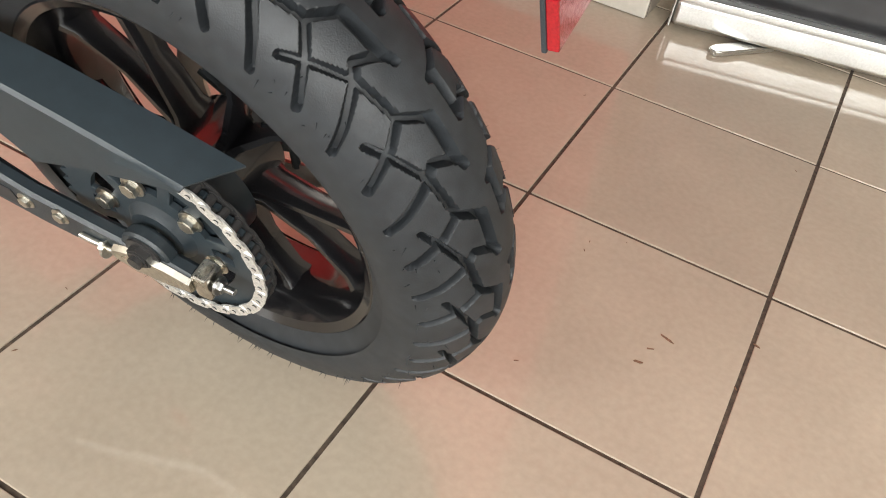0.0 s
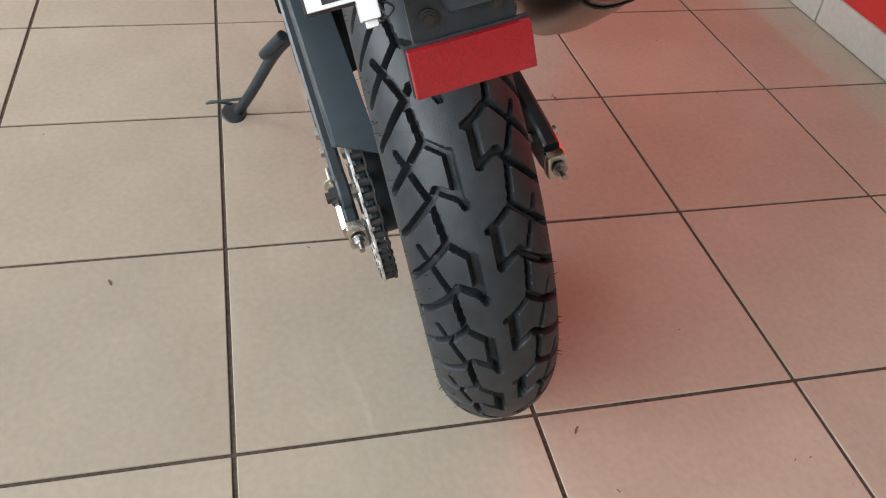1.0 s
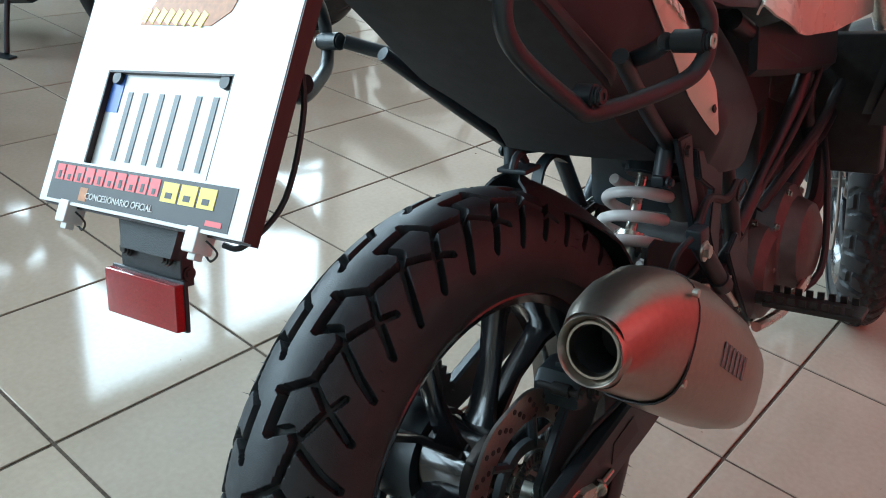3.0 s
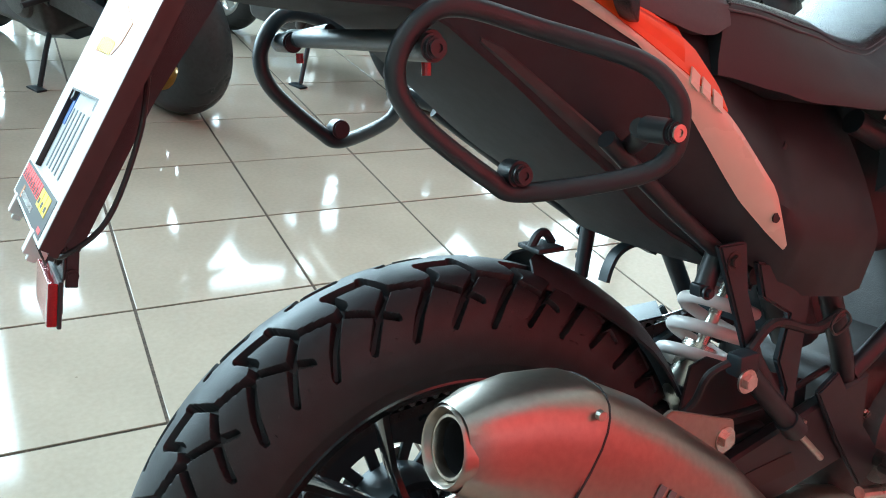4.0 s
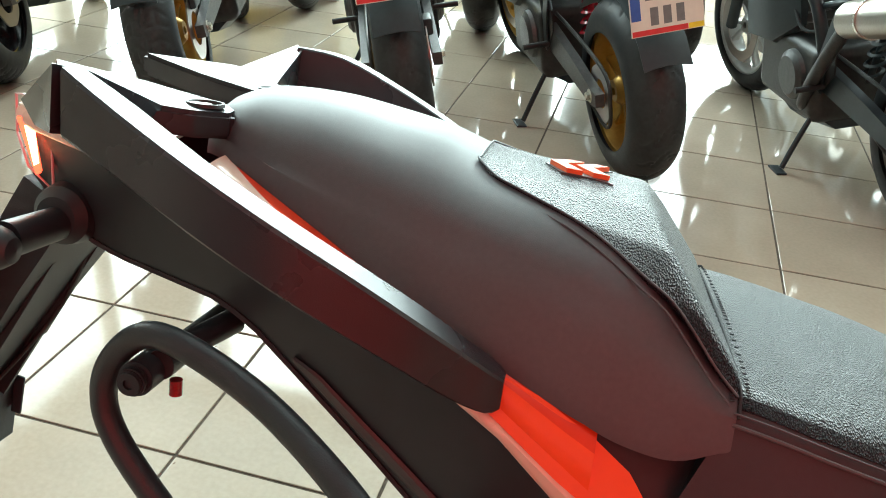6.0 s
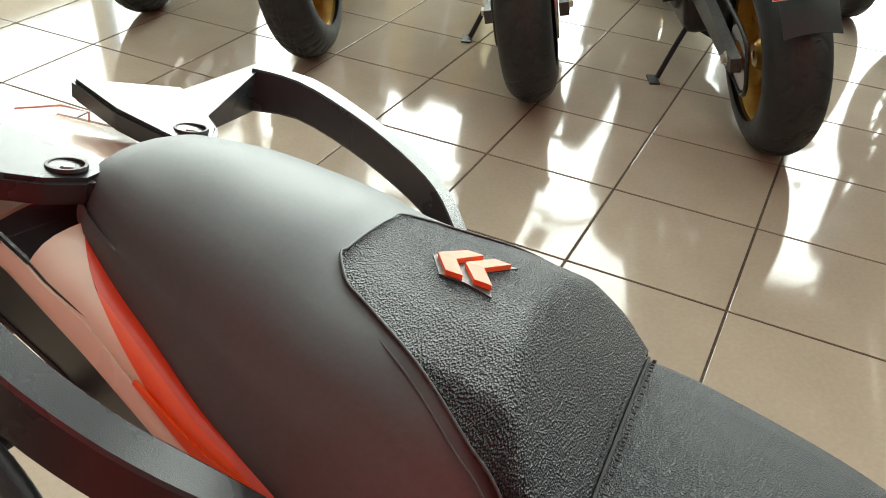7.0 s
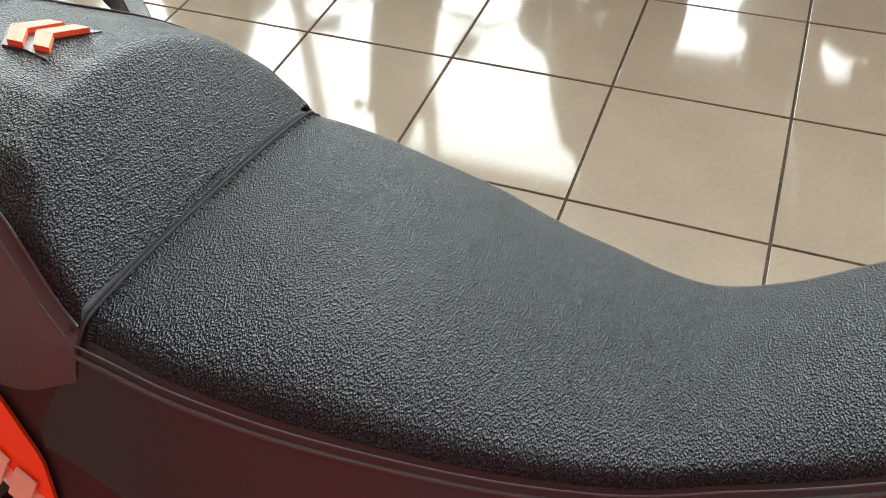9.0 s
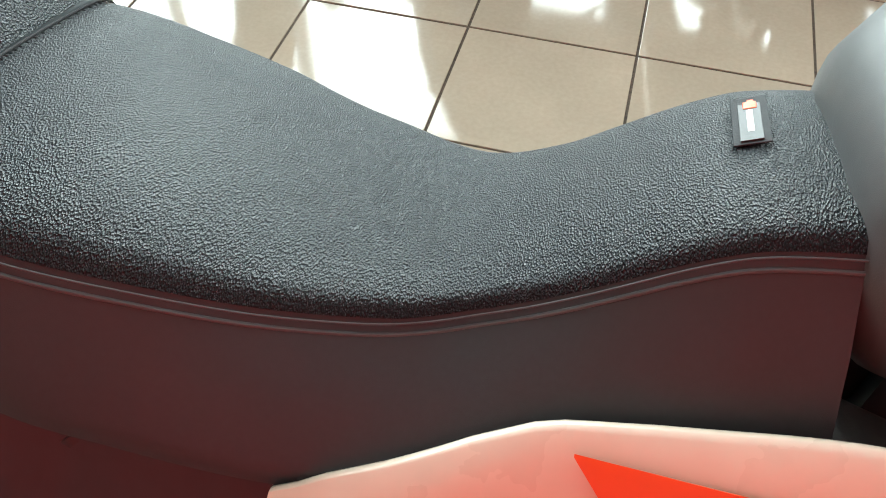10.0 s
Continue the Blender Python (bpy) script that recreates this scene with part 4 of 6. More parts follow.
# ---- seats ----
def seat_ring(x, h, top, edge, low, wide, crown=0.0):
    """One slice of a seat: lower rim, flank, rounded edge and top, from one side to the other."""
    half = [(wide, low), (wide * 0.995, low + 0.2 * (edge - low)), (wide + (h - wide) * 0.5, low + 0.62 * (edge - low)), (h * 1.03 + 0.001, edge - 0.0105), (h * 1.004, edge - 0.0055), (h * 0.965, edge - 0.0006 + 0.06 * (top - edge)),
            (h * 0.895, edge + 0.33 * (top - edge)), (h * 0.7, edge + 0.66 * (top - edge)), (h * 0.4, edge + 0.91 * (top - edge)), (h * 0.15, edge + 0.99 * (top - edge))]
    return [(x, -y, z) for y, z in half] + [(x, 0, top)] + [(x, y, z) for y, z in half[::-1]]


def table_rings(table, x0, x1, n):
    return [seat_ring(x0 + (x1 - x0) * i / n, *mix_smooth(table, x0 + (x1 - x0) * i / n)) for i in range(n + 1)]


def mix_smooth(table, x):
    """A smooth curve through a table."""
    xs = [r[0] for r in table]
    i = min(max(int(np.searchsorted(xs, x)) - 1, 0), len(xs) - 2)
    t = (x - xs[i]) / (xs[i + 1] - xs[i])
    out = []
    for k in range(1, len(table[0])):
        a, b, c, e = (table[min(max(i + j, 0), len(xs) - 1)][k] for j in (-1, 0, 1, 2))
        out.append(0.5 * (2 * b + (c - a) * t + (2 * a - 5 * b + 4 * c - e) * t * t + (3 * b - a - 3 * c + e) * t ** 3))
    return out


# x, half width of the top, middle height, edge height, lower rim height, lower half width
PASSENGER = [(-0.150, 0.012, 0.985, 0.979, 0.968, 0.016), (-0.145, 0.034, 1.001, 0.990, 0.972, 0.038), (-0.132, 0.052, 1.012, 0.996, 0.976, 0.058), (-0.11, 0.066, 1.019, 0.994, 0.974, 0.075), (-0.07, 0.083, 1.020, 0.988, 0.958, 0.094), (-0.03, 0.095, 1.015, 0.980, 0.942, 0.108),
             (0.01, 0.104, 1.008, 0.972, 0.925, 0.122), (0.045, 0.110, 0.997, 0.964, 0.912, 0.131), (0.09, 0.118, 0.992, 0.955, 0.897, 0.140), (0.13, 0.124, 0.990, 0.944, 0.882, 0.146), (0.155, 0.127, 0.980, 0.933, 0.874, 0.147), (0.18, 0.130, 0.950, 0.920, 0.872, 0.146), (0.207, 0.1315, 0.915, 0.908, 0.880, 0.140)]
RIDER = [(0.209, 0.130, 0.914, 0.906, 0.836, 0.150), (0.25, 0.134, 0.911, 0.899, 0.822, 0.158), (0.30, 0.131, 0.907, 0.888, 0.808, 0.164), (0.35, 0.124, 0.895, 0.879, 0.802, 0.164), (0.40, 0.112, 0.880, 0.868, 0.796, 0.162), (0.44, 0.102, 0.873, 0.863, 0.792, 0.158), (0.48, 0.090, 0.869, 0.860, 0.790, 0.152), (0.51, 0.081, 0.873, 0.865, 0.792, 0.146), (0.55, 0.079, 0.890, 0.881, 0.798, 0.138), (0.58, 0.080, 0.908, 0.899, 0.803, 0.134), (0.61, 0.080, 0.927, 0.917, 0.81, 0.134), (0.64, 0.080, 0.942, 0.931, 0.82, 0.134), (0.685, 0.080, 0.950, 0.939, 0.83, 0.134)]


def seat_part(name, rings, lo, hi, mat, parent, label="", lift=0.0):
    """Skin over the points lo to hi of the slices; lift raises it along the surface."""
    bm = bmesh.new()
    vs = [[bm.verts.new(q) for q in r[lo:hi]] for r in rings]
    for a, b in zip(vs, vs[1:]):
        for k in range(len(a) - 1):
            bm.faces.new((a[k], a[k + 1], b[k + 1], b[k]))
    bmesh.ops.recalc_face_normals(bm, faces=bm.faces)
    if lift:
        bm.normal_update()
        for v in bm.verts:
            v.co += Vector((0, 0, 1)) * lift
    bmesh.ops.solidify(bm, geom=list(bm.faces), thickness=0.004)
    return part(name, bm, mat, parent, label, sharp=60)


rings = table_rings(PASSENGER, -0.150, 0.207, 64)
pillion = part("passenger_seat", loft(rings), VINYL, bike, "smooth dark grey passenger seat cushion", sharp=60)
# grained patch on the passenger seat: it widens from its rear edge to the seam
grid = []
for i in range(37):
    x = 0.040 + (0.2065 - 0.040) * i / 36
    h, top, edge, low, wide = mix_smooth(PASSENGER, x)
    ring = seat_ring(x, h, max(top, 0.989) if x > 0.13 else top, edge, low, wide)
    ys = [q[1] for q in ring[3:18]]
    zs = [q[2] for q in ring[3:18]]
    slope = 0.915 + (0.207 - x) * 1.28
    half = mix([(0.040, 0.040), (0.050, 0.055), (0.10, 0.082), (0.15, 0.109), (0.19, 0.125), (0.2065, 0.130)], x)
    row = []
    for k in range(49):
        y = half * (-1 + k / 24)
        z = float(np.interp(y, ys, zs))
        # the sloping front facet cuts the crown with a soft ridge
        z = -0.0035 * math.log(math.exp(-(z - 0.95) / 0.0035) + math.exp(-(slope - 0.95) / 0.0035)) + 0.95
        row.append((x, y, z + 0.0012))
    grid.append(row)
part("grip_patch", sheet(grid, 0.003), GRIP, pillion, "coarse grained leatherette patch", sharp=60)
rim = [Vector(g[0]) for g in grid[::3]][::-1] + [Vector(q) for q in grid[0][4:-4:6]] + [Vector(g[-1]) for g in grid[::3]]
part("patch_piping", tube([q + Vector((0, 0, 0.0008)) for q in rim], 0.0008, 8, 3), VINYL, pillion)
for s in (-1, 1):
    part("patch_welt", tube([Vector((q.x - 0.004, q.y + s * 0.005, q.z - 0.0030)) for q in ([Vector(g[0 if s < 0 else -1]) for g in grid[::3]])], 0.0007, 8, 3), VINYL, pillion)
# two orange chevrons on a grey ground
def on_patch(x, y, up):
    ring = seat_ring(x, *mix_smooth(PASSENGER, x))
    return (x, y, float(np.interp(y, [q[1] for q in ring[3:18]], [q[2] for q in ring[3:18]])) + up - 0.001)


def raised(points, low, high):
    bm = bmesh.new()
    a = [bm.verts.new(on_patch(x, y, low)) for x, y in points]
    b = [bm.verts.new(on_patch(x, y, high)) for x, y in points]
    bm.faces.new(b), bm.faces.new(a[::-1])
    for k in range(len(points)):
        bm.faces.new((a[k], a[(k + 1) % len(points)], b[(k + 1) % len(points)], b[k]))
    return bm


part("chevron_ground", raised([(0.080, 0.0), (0.092, 0.019), (0.108, 0.019), (0.126, 0.024), (0.112, 0.0), (0.126, -0.024), (0.108, -0.019), (0.092, -0.019)], 0.002, 0.0032), GREY_PLASTIC, pillion, smooth=False)
for x in (0.083, 0.1005):
    part("chevron", join(raised([(x, 0.0), (x + 0.012, 0.0175), (x + 0.0225, 0.0175), (x + 0.0115, 0.0)], 0.003, 0.0062), raised([(x, -0.0002), (x + 0.0115, -0.0002), (x + 0.0225, -0.0175), (x + 0.012, -0.0175)], 0.003, 0.0062)), ORANGE_RUBBER, pillion, "raised orange rubber chevron", smooth=False)

rings = table_rings(RIDER, 0.208, 0.684, 80)
for i in range(10):
    edge = mix_smooth(RIDER, 0.208 + 0.476 * i / 80)[2]
    rings[i] = [(x - 0.024 * (1 - i / 10) * min(1.0, max(0.0, edge - 0.006 - z) / 0.045), y, z) for x, y, z in rings[i]]
rider = part("rider_seat", loft(rings), SHADED_VINYL, bike, "long dark rider seat with smooth flanks", sharp=60)
grid = []
for r in rings:
    row = [(x, y, z + 0.0012) for x, y, z in r[4:17]]
    grid.append(row)
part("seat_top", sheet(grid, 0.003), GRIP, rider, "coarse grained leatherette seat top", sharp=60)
for s, idx in ((-1, 3), (1, 17)):
    line = [Vector(r[idx]) for r in rings[::4]]
    part("piping", tube([q + Vector((0, s * 0.0012, -0.0012)) for q in line], 0.0013, 8, 3), VINYL, rider)
    part("piping", tube([q + Vector((0, s * 0.0002, 0.0052)) for q in line], 0.0006, 8, 3), VINYL, rider)
# the seam between the cushions with its stitches
ring = seat_ring(0.208, *mix_smooth(PASSENGER, 0.207))
part("seam", tube([Vector(q) + Vector((0.0002, 0, 0.0008)) for q in ring[3:18]], 0.0010, 8, 3), MATT, rider, "dark sewn seam between the cushions")
bm = bmesh.new()
r1 = seat_ring(0.2125, *mix_smooth(RIDER, 0.2125))
r0 = seat_ring(0.2035, *mix_smooth(PASSENGER, 0.2035))
for r, slope in ((r1, 0.0), (r0, 0.0)):
    p = spline([Vector(q) for q in r[4:17]], 8)
    for q in p[::2]:
        bm = join(bm, rod(q + Vector((-0.0012, 0, 0.0028)), q + Vector((0.0012, 0, 0.0028)), 0.0005, n=5))
part("stitching", bm, SATIN, rider)
TAG = pose(0.640, 0.018, 0.9435, 0, -22, -3) @ Matrix.Diagonal((0.9, 0.84, 0.6, 1))
tag = part("seat_tag", moved(block((-0.0105, -0.033, 0.0), (0.0105, 0.033, 0.0016), 0.0006), TAG), MATT, rider, "small grey rubber label on the seat")
part("tag_plate", moved(block((-0.0065, -0.030, 0.0014), (0.0065, 0.022, 0.0026), 0.0006), TAG), INK, tag)
part("tag_end", moved(block((-0.0065, -0.0305, 0.0026), (0.0065, -0.024, 0.0034), 0.0004), TAG), INK, tag)
part("tag_mark", moved(block((-0.0018, -0.018, 0.0026), (0.0018, 0.012, 0.0029)), TAG), PAPER, tag, smooth=False)
part("tag_badge", moved(join(block((-0.0035, 0.014, 0.0020), (0.0045, 0.024, 0.0034), 0.001), block((-0.001, 0.022, 0.0020), (0.003, 0.027, 0.0032), 0.001)), TAG), ORANGE_RUBBER, tag)

# ---- grab rails ----
def grab(side):
    def sweep(points):
        """Slices of (x, y, z of the middle, height, thickness)."""
        rings = []
        rows = [(k, *p) for k, p in enumerate(points)]
        for i in range((len(points) - 1) * 3 + 1):
            x, y, z, h, t = mix_smooth(rows, i / 3)
            rings.append([(x, side * (y + t * u), z + h * v) for u, v in ((-1, -0.88), (-0.85, -1), (0.85, -1), (1, -0.88), (1, 0.88), (0.85, 1), (-0.85, 1), (-1, 0.92))])
        return loft(rings)
    up = 0.010 if side > 0 else 0.0
    pts = [(-0.1585, 0.1695, 1.0165, 0.0180, 0.0088), (-0.12, 0.183, 1.004 + up, 0.0160, 0.012), (-0.075, 0.195, 0.985 + up, 0.0158, 0.011), (-0.03, 0.197, 0.964 + up, 0.0158, 0.011),
           (0.008, 0.190, 0.944 + up, 0.0155, 0.011), (0.036, 0.176, 0.925 + up * 0.5, 0.0150, 0.0115), (0.058, 0.160, 0.907, 0.0145, 0.0105), (0.076, 0.149, 0.895, 0.0122, 0.0095), (0.083, 0.1455, 0.8925, 0.0085, 0.0065)]
    ramp = loft([[(x, side * y, z) for x, y, z in ring] for ring in (((-0.155, 0.100, 0.993), (-0.205, 0.134, 0.993), (-0.212, 0.136, 1.007), (-0.149, 0.088, 1.007)), ((-0.157, 0.162, 0.998), (-0.165, 0.178, 1.000), (-0.164, 0.177, 1.0355), (-0.154, 0.161, 1.0325)))])
    rail = part("grab_rail", join(sweep(pts), ramp), RAIL, bike, "black plastic passenger grab rail", sharp=28)
    base = plate([(-0.248, side * 0.056), (-0.232, side * 0.078), (-0.200, side * 0.124), (-0.178, side * 0.120), (-0.132, side * 0.082), (-0.118, side * 0.060), (-0.120, side * 0.044), (-0.134, side * 0.034), (-0.19, side * 0.038)], 0.990, 1.007, 0.003, "z")
    for v in base.verts:
        v.co.z -= 0.14 * (v.co.x + 0.138)
    part("rail_base", base, RAIL, rail, sharp=28)
    part("screw_well", join(lathe([(0.0, -0.004), (0.0098, -0.004), (0.0104, 0.0022), (0.0122, 0.0022), (0.0126, 0.0), (0.0, -0.0045)], 28)), INK, rail).matrix_basis = pose(-0.138, side * 0.058, 1.0068, 90, 0, 0)
    part("screw", join(rod((-0.138, side * 0.058, 1.0060), (-0.138, side * 0.058, 1.0082), 0.0042, n=18, bevel=0.0006)), STEEL, rail)
    q = Vector((0.050, side * 0.164, 0.9235))
    up = Vector((0.55, 0, 0.83))
    part("tip_screw", join(rod(q, q + up * 0.001, 0.0048, n=16), bolt(q, up, 0.003, 0.0025, False)), INK, rail)


for side in (-1, 1):
    grab(side)

# ---- pannier racks ----
RACK = [(-0.148, 0.849), (-0.132, 0.881), (-0.102, 0.893), (-0.041, 0.877), (0.024, 0.854), (0.049, 0.829), (0.053, 0.805), (0.047, 0.781), (0.023, 0.766), (-0.050, 0.754), (-0.080, 0.768), (-0.135, 0.815)]


def rack_y(x):
    return mix([(-0.15, 0.153), (-0.044, 0.180), (0.06, 0.240)], x)


for side in (-1, 1):
    rack = part("pannier_rack", tube([(x, side * rack_y(x), z) for x, z in RACK], 0.0080, 14, 8, closed=True), FRAME, bike, "black tubular pannier rack loop")
    for x, z, long in ((-0.122, 0.864, 0.036), (-0.056, 0.769, 0.014), (0.046, 0.801, 0.026)):
        y = side * rack_y(x)
        part("boss", join(rod((x, y - side * long, z), (x, y + side * 0.006, z), 0.0105, n=20, bevel=0.002), rod((x, y + side * 0.006, z), (x, y + side * 0.010, z), 0.0085, n=20, bevel=0.001)), FRAME, rack)
        part("locking_bolt", join(lathe([(0.0032, 0.0), (0.0068, 0.0), (0.0070, 0.0014), (0.0062, 0.0022), (0.0034, 0.0022)], 24, (x, y + side * 0.0098 - (0.0022 if side < 0 else 0), z), True), rod((x, y + side * 0.0095, z), (x, y + side * 0.0105, z), 0.0033, n=6)), STEEL if x > 0 else FRAME, rack)
    part("stay", tube([(0.046, side * 0.200, 0.801), (0.066, side * 0.180, 0.790), (0.09, side * 0.140, 0.775)], 0.0085, 12), FRAME, rack)
    part("stay", tube([(-0.122, side * 0.140, 0.864), (-0.115, side * 0.12, 0.868), (-0.10, side * 0.08, 0.874)], 0.0085, 12), FRAME, rack)
    part("rubber_buffer", rod((-0.112, side * 0.135, 0.843), (-0.112, side * 0.135, 0.853), 0.004, n=12), LENS_RED, rack)
part("cross_bar", rod((-0.115, -0.15, 0.868), (-0.115, 0.15, 0.868), 0.009), FRAME, bike)

# ---- rear light, indicators, plate carrier ----
light = part("tail_light", loft([[(x + 0.012 * abs(u) ** 2, w * u, z + h * v) for u, v in ((-1, -1), (0, -1.05), (1, -1), (1.0, 0.2), (0.92, 1), (0, 1.05), (-0.92, 1), (-1.0, 0.2))] for x, w, z, h in ((-0.290, 0.026, 0.985, 0.008), (-0.282, 0.046, 0.979, 0.015), (-0.262, 0.060, 0.969, 0.021), (-0.242, 0.066, 0.962, 0.026))]), LAMP_GLOW, bike, "red tail light, lit")
for side in (-1, 1):
    part("light_bar", plate([(-0.266, 0.982), (-0.255, 0.984), (-0.248, 0.947), (-0.252, 0.944)], side * 0.0655, side * 0.0685, 0.0008), LAMP_RED, light, "glowing red light bar", smooth=False)
    part("light_core", plate([(-0.259, 0.977), (-0.252, 0.977), (-0.2490, 0.953), (-0.2525, 0.951)], side * 0.0684, side * 0.0692, 0.0), LAMP_CORE, light, "bright core of the light bar", smooth=False)
    part("lens_edge", tube([(-0.286, side * 0.040, 0.992), (-0.262, side * 0.062, 0.996), (-0.241, side * 0.0675, 0.995), (-0.239, side * 0.0680, 0.936), (-0.262, side * 0.0615, 0.948), (-0.283, side * 0.044, 0.966)], 0.0010, 8, 1, True, smooth=False), LENS_PINK, light, "pale clear lens edge")
    stalk = part("indicator", join(rod((-0.226, side * 0.06, 0.918), (-0.232, side * 0.125, 0.917), 0.011, 0.012, 18), moved(lathe([(0.0, -0.002), (0.0125, -0.001), (0.0145, 0.003), (0.0155, 0.010), (0.0150, 0.022), (0.0125, 0.032), (0.008, 0.039), (0.0, 0.041)], 32), pose(-0.256, side * 0.138, 0.916, 0, 0, -90)), *[moved(lathe([(0.0140, y0), (0.0162, y0), (0.0162, y0 + 0.0012), (0.0140, y0 + 0.0012)], 32, closed=True), pose(-0.256, side * 0.138, 0.916, 0, 0, -90)) for y0 in (0.014, 0.020)]), SATIN, bike, "black turn signal with a clear lens")
    part("indicator_lens", moved(lathe([(0.0, -0.005), (0.007, -0.0045), (0.0105, -0.003), (0.0122, 0.001), (0.0, 0.0015)], 32), pose(-0.256, side * 0.138, 0.916, 0, 0, -90)), LENS_CLEAR, stalk, "clear lens")
    part("stalk_collar", moved(lathe([(0.0, 0.0), (0.019, 0.0), (0.022, 0.006), (0.020, 0.016), (0.014, 0.022), (0.0, 0.022)], 28), pose(-0.228, side * 0.060, 0.922, 0, 0, 0 if side > 0 else 180)), SATIN, stalk)

UP = Vector((0.504, 0, 0.864))
OUT = Vector((-0.864, 0, 0.504))
MID = 0.002


def on_board(y, s, out):
    """A place on the sloping plate board: across, up the slope and out of it."""
    return Vector((-0.332, y, 0.826)) + UP * s + OUT * out


BOARD = Matrix((( 0, UP.x, OUT.x, -0.332), (-1, 0, 0, 0), (0, UP.z, OUT.z, 0.826), (0, 0, 0, 1)))


def slab(y0, y1, s0, s1, o0, o1, bevel=0.0):
    """A block on the board; x of the board's own frame runs towards the bike's right."""
    return moved(block((-y1, s0, o0), (-y0, s1, o1), bevel), BOARD)


carrier = part("plate_carrier", join(loft([[on_board(MID + w * u, s, -0.018 + d * v) for u, v in ((-1, -1), (1, -1), (1, 1), (-1, 1))] for s, w, d in ((-0.125, 0.030, 0.004), (-0.10, 0.036, 0.008), (-0.02, 0.045, 0.012), (0.05, 0.055, 0.016), (0.095, 0.06, 0.02), (0.13, 0.06, 0.02))])), PLASTIC, bike, "black plastic plate carrier arm")
part("carrier_rib", join(*[slab(MID + y - 0.002, MID + y + 0.002, -0.11, 0.07, -0.036, -0.02) for y in (-0.03, 0.03)]), PLASTIC, carrier)
bm = bmesh.new()
W0, W1, S0, S1 = 0.121, -0.117, -0.104, 0.087
w0, w1, s0, s1 = 0.075, -0.070, -0.071, 0.001


def ring_slab():
    """A flat board with a rectangular hole."""
    bm = bmesh.new()
    outer, inner = [(-W0, S0), (-W1, S0), (-W1, S1), (-W0, S1)], [(-w0, s0), (-w1, s0), (-w1, s1), (-w0, s1)]
    loops = [[bm.verts.new((x, y, z)) for x, y in pts] for z in (0.0, 0.006) for pts in (outer, inner)]
    for k in range(4):
        j = (k + 1) % 4
        for a, b in ((loops[0], loops[1]), (loops[2], loops[3]), (loops[0], loops[2]), (loops[1], loops[3])):
            bm.faces.new((a[k], a[j], b[j], b[k]))
    return moved(bm, BOARD)


board = part("plate_board", ring_slab(), PAPER, bike, "white display board with a cut-out for the number plate", smooth=False)
part("board_edge", join(slab(W0, W0 + 0.0015, S0, S1, -0.001, 0.0056), slab(W1 - 0.0015, W1, S0, S1, -0.001, 0.0056), slab(W1, W0, S1, S1 + 0.0012, -0.001, 0.0056)), BOARD_EDGE, board, "dark brown board edge", smooth=False)
part("board_back", slab(W1 - 0.0015, W0 + 0.0015, S0 - 0.0015, S1 + 0.001, -0.007, -0.0006), BOARD_EDGE, board)
film = part("number_plate", slab(w1 + 0.002, w0 - 0.002, s0, s1, -0.0006, 0.0012), FILM, board, "grey white number plate in a clear film", smooth=False)
part("blue_band", slab(w0 - 0.018, w0 - 0.003, -0.030, -0.001, 0.0012, 0.0018), BLUE_INK, film, smooth=False)
for y in (0.046, 0.028, 0.008, -0.010, -0.034, -0.052):
    part("bar", slab(y - 0.0028, y + 0.0028, -0.066, -0.014, 0.0012, 0.0018), GREY_INK, film, smooth=False)
for y in (0.064, -0.060):
    part("plate_screw", join(moved(rod((0, 0, 0.001), (0, 0, 0.005), 0.005, n=16), BOARD @ pose(-y, -0.004, 0))), INK, film)
part("cutout_lip", join(slab(w0 - 0.0015, w0, s0, s1, 0.001, 0.0058), slab(w1, w1 + 0.0015, s0, s1, 0.001, 0.0058), slab(w1, w0, s1 - 0.0015, s1, 0.001, 0.0058)), BOARD_EDGE, board, smooth=False)
strip = part("dealer_strip", slab(-0.103, 0.111, -0.1015, -0.0725, 0.006, 0.0064), INK, board, "black sticker with red and yellow lettering", smooth=False)
# plain blocks for the dealer's name
x = 0.106
for k in range(10):
    wide = 0.0125
    part("name_block", join(slab(x - wide + 0.0015, x, -0.0865, -0.0745, 0.0064, 0.0068)), RED_INK, strip, smooth=False)
    part("name_gap", slab(x - wide + 0.005, x - 0.004, -0.0855, -0.0815 if k % 2 else -0.0795, 0.0068, 0.0070), INK, strip, smooth=False)
    x -= wide + 0.0008
for k in range(3):
    part("name_block", slab(x - 0.0185, x - 0.0015, -0.089, -0.0755, 0.0064, 0.0068), YELLOW_INK, strip, smooth=False)
    part("name_gap", slab(x - 0.013, x - 0.006, -0.0865, -0.0825, 0.0068, 0.0070), INK, strip, smooth=False)
    x -= 0.0195
part("suffix_bar", slab(-0.096, -0.080, -0.099, -0.0955, 0.0064, 0.0067), RED_INK, strip, smooth=False)
part("small_emblem", slab(0.058, 0.068, -0.0995, -0.0895, 0.0064, 0.0067), BROWN_INK, strip, smooth=False)
lettering("lettering", "CONCESIONARIO OFICIAL", 0.0068, BOARD @ pose(-0.018, -0.0975, 0.0066), PAPER, strip)
# a plain brown and gold emblem at the board's top
part("emblem", moved(plate([(-0.050, 0.036), (0.032, 0.034), (0.050, 0.044), (0.057, 0.060), (0.032, 0.066), (-0.008, 0.078), (-0.033, 0.062), (-0.040, 0.05)], 0.006, 0.0066, 0.0, "z"), BOARD), BROWN_INK, board, "brown and gold printed emblem", smooth=False)
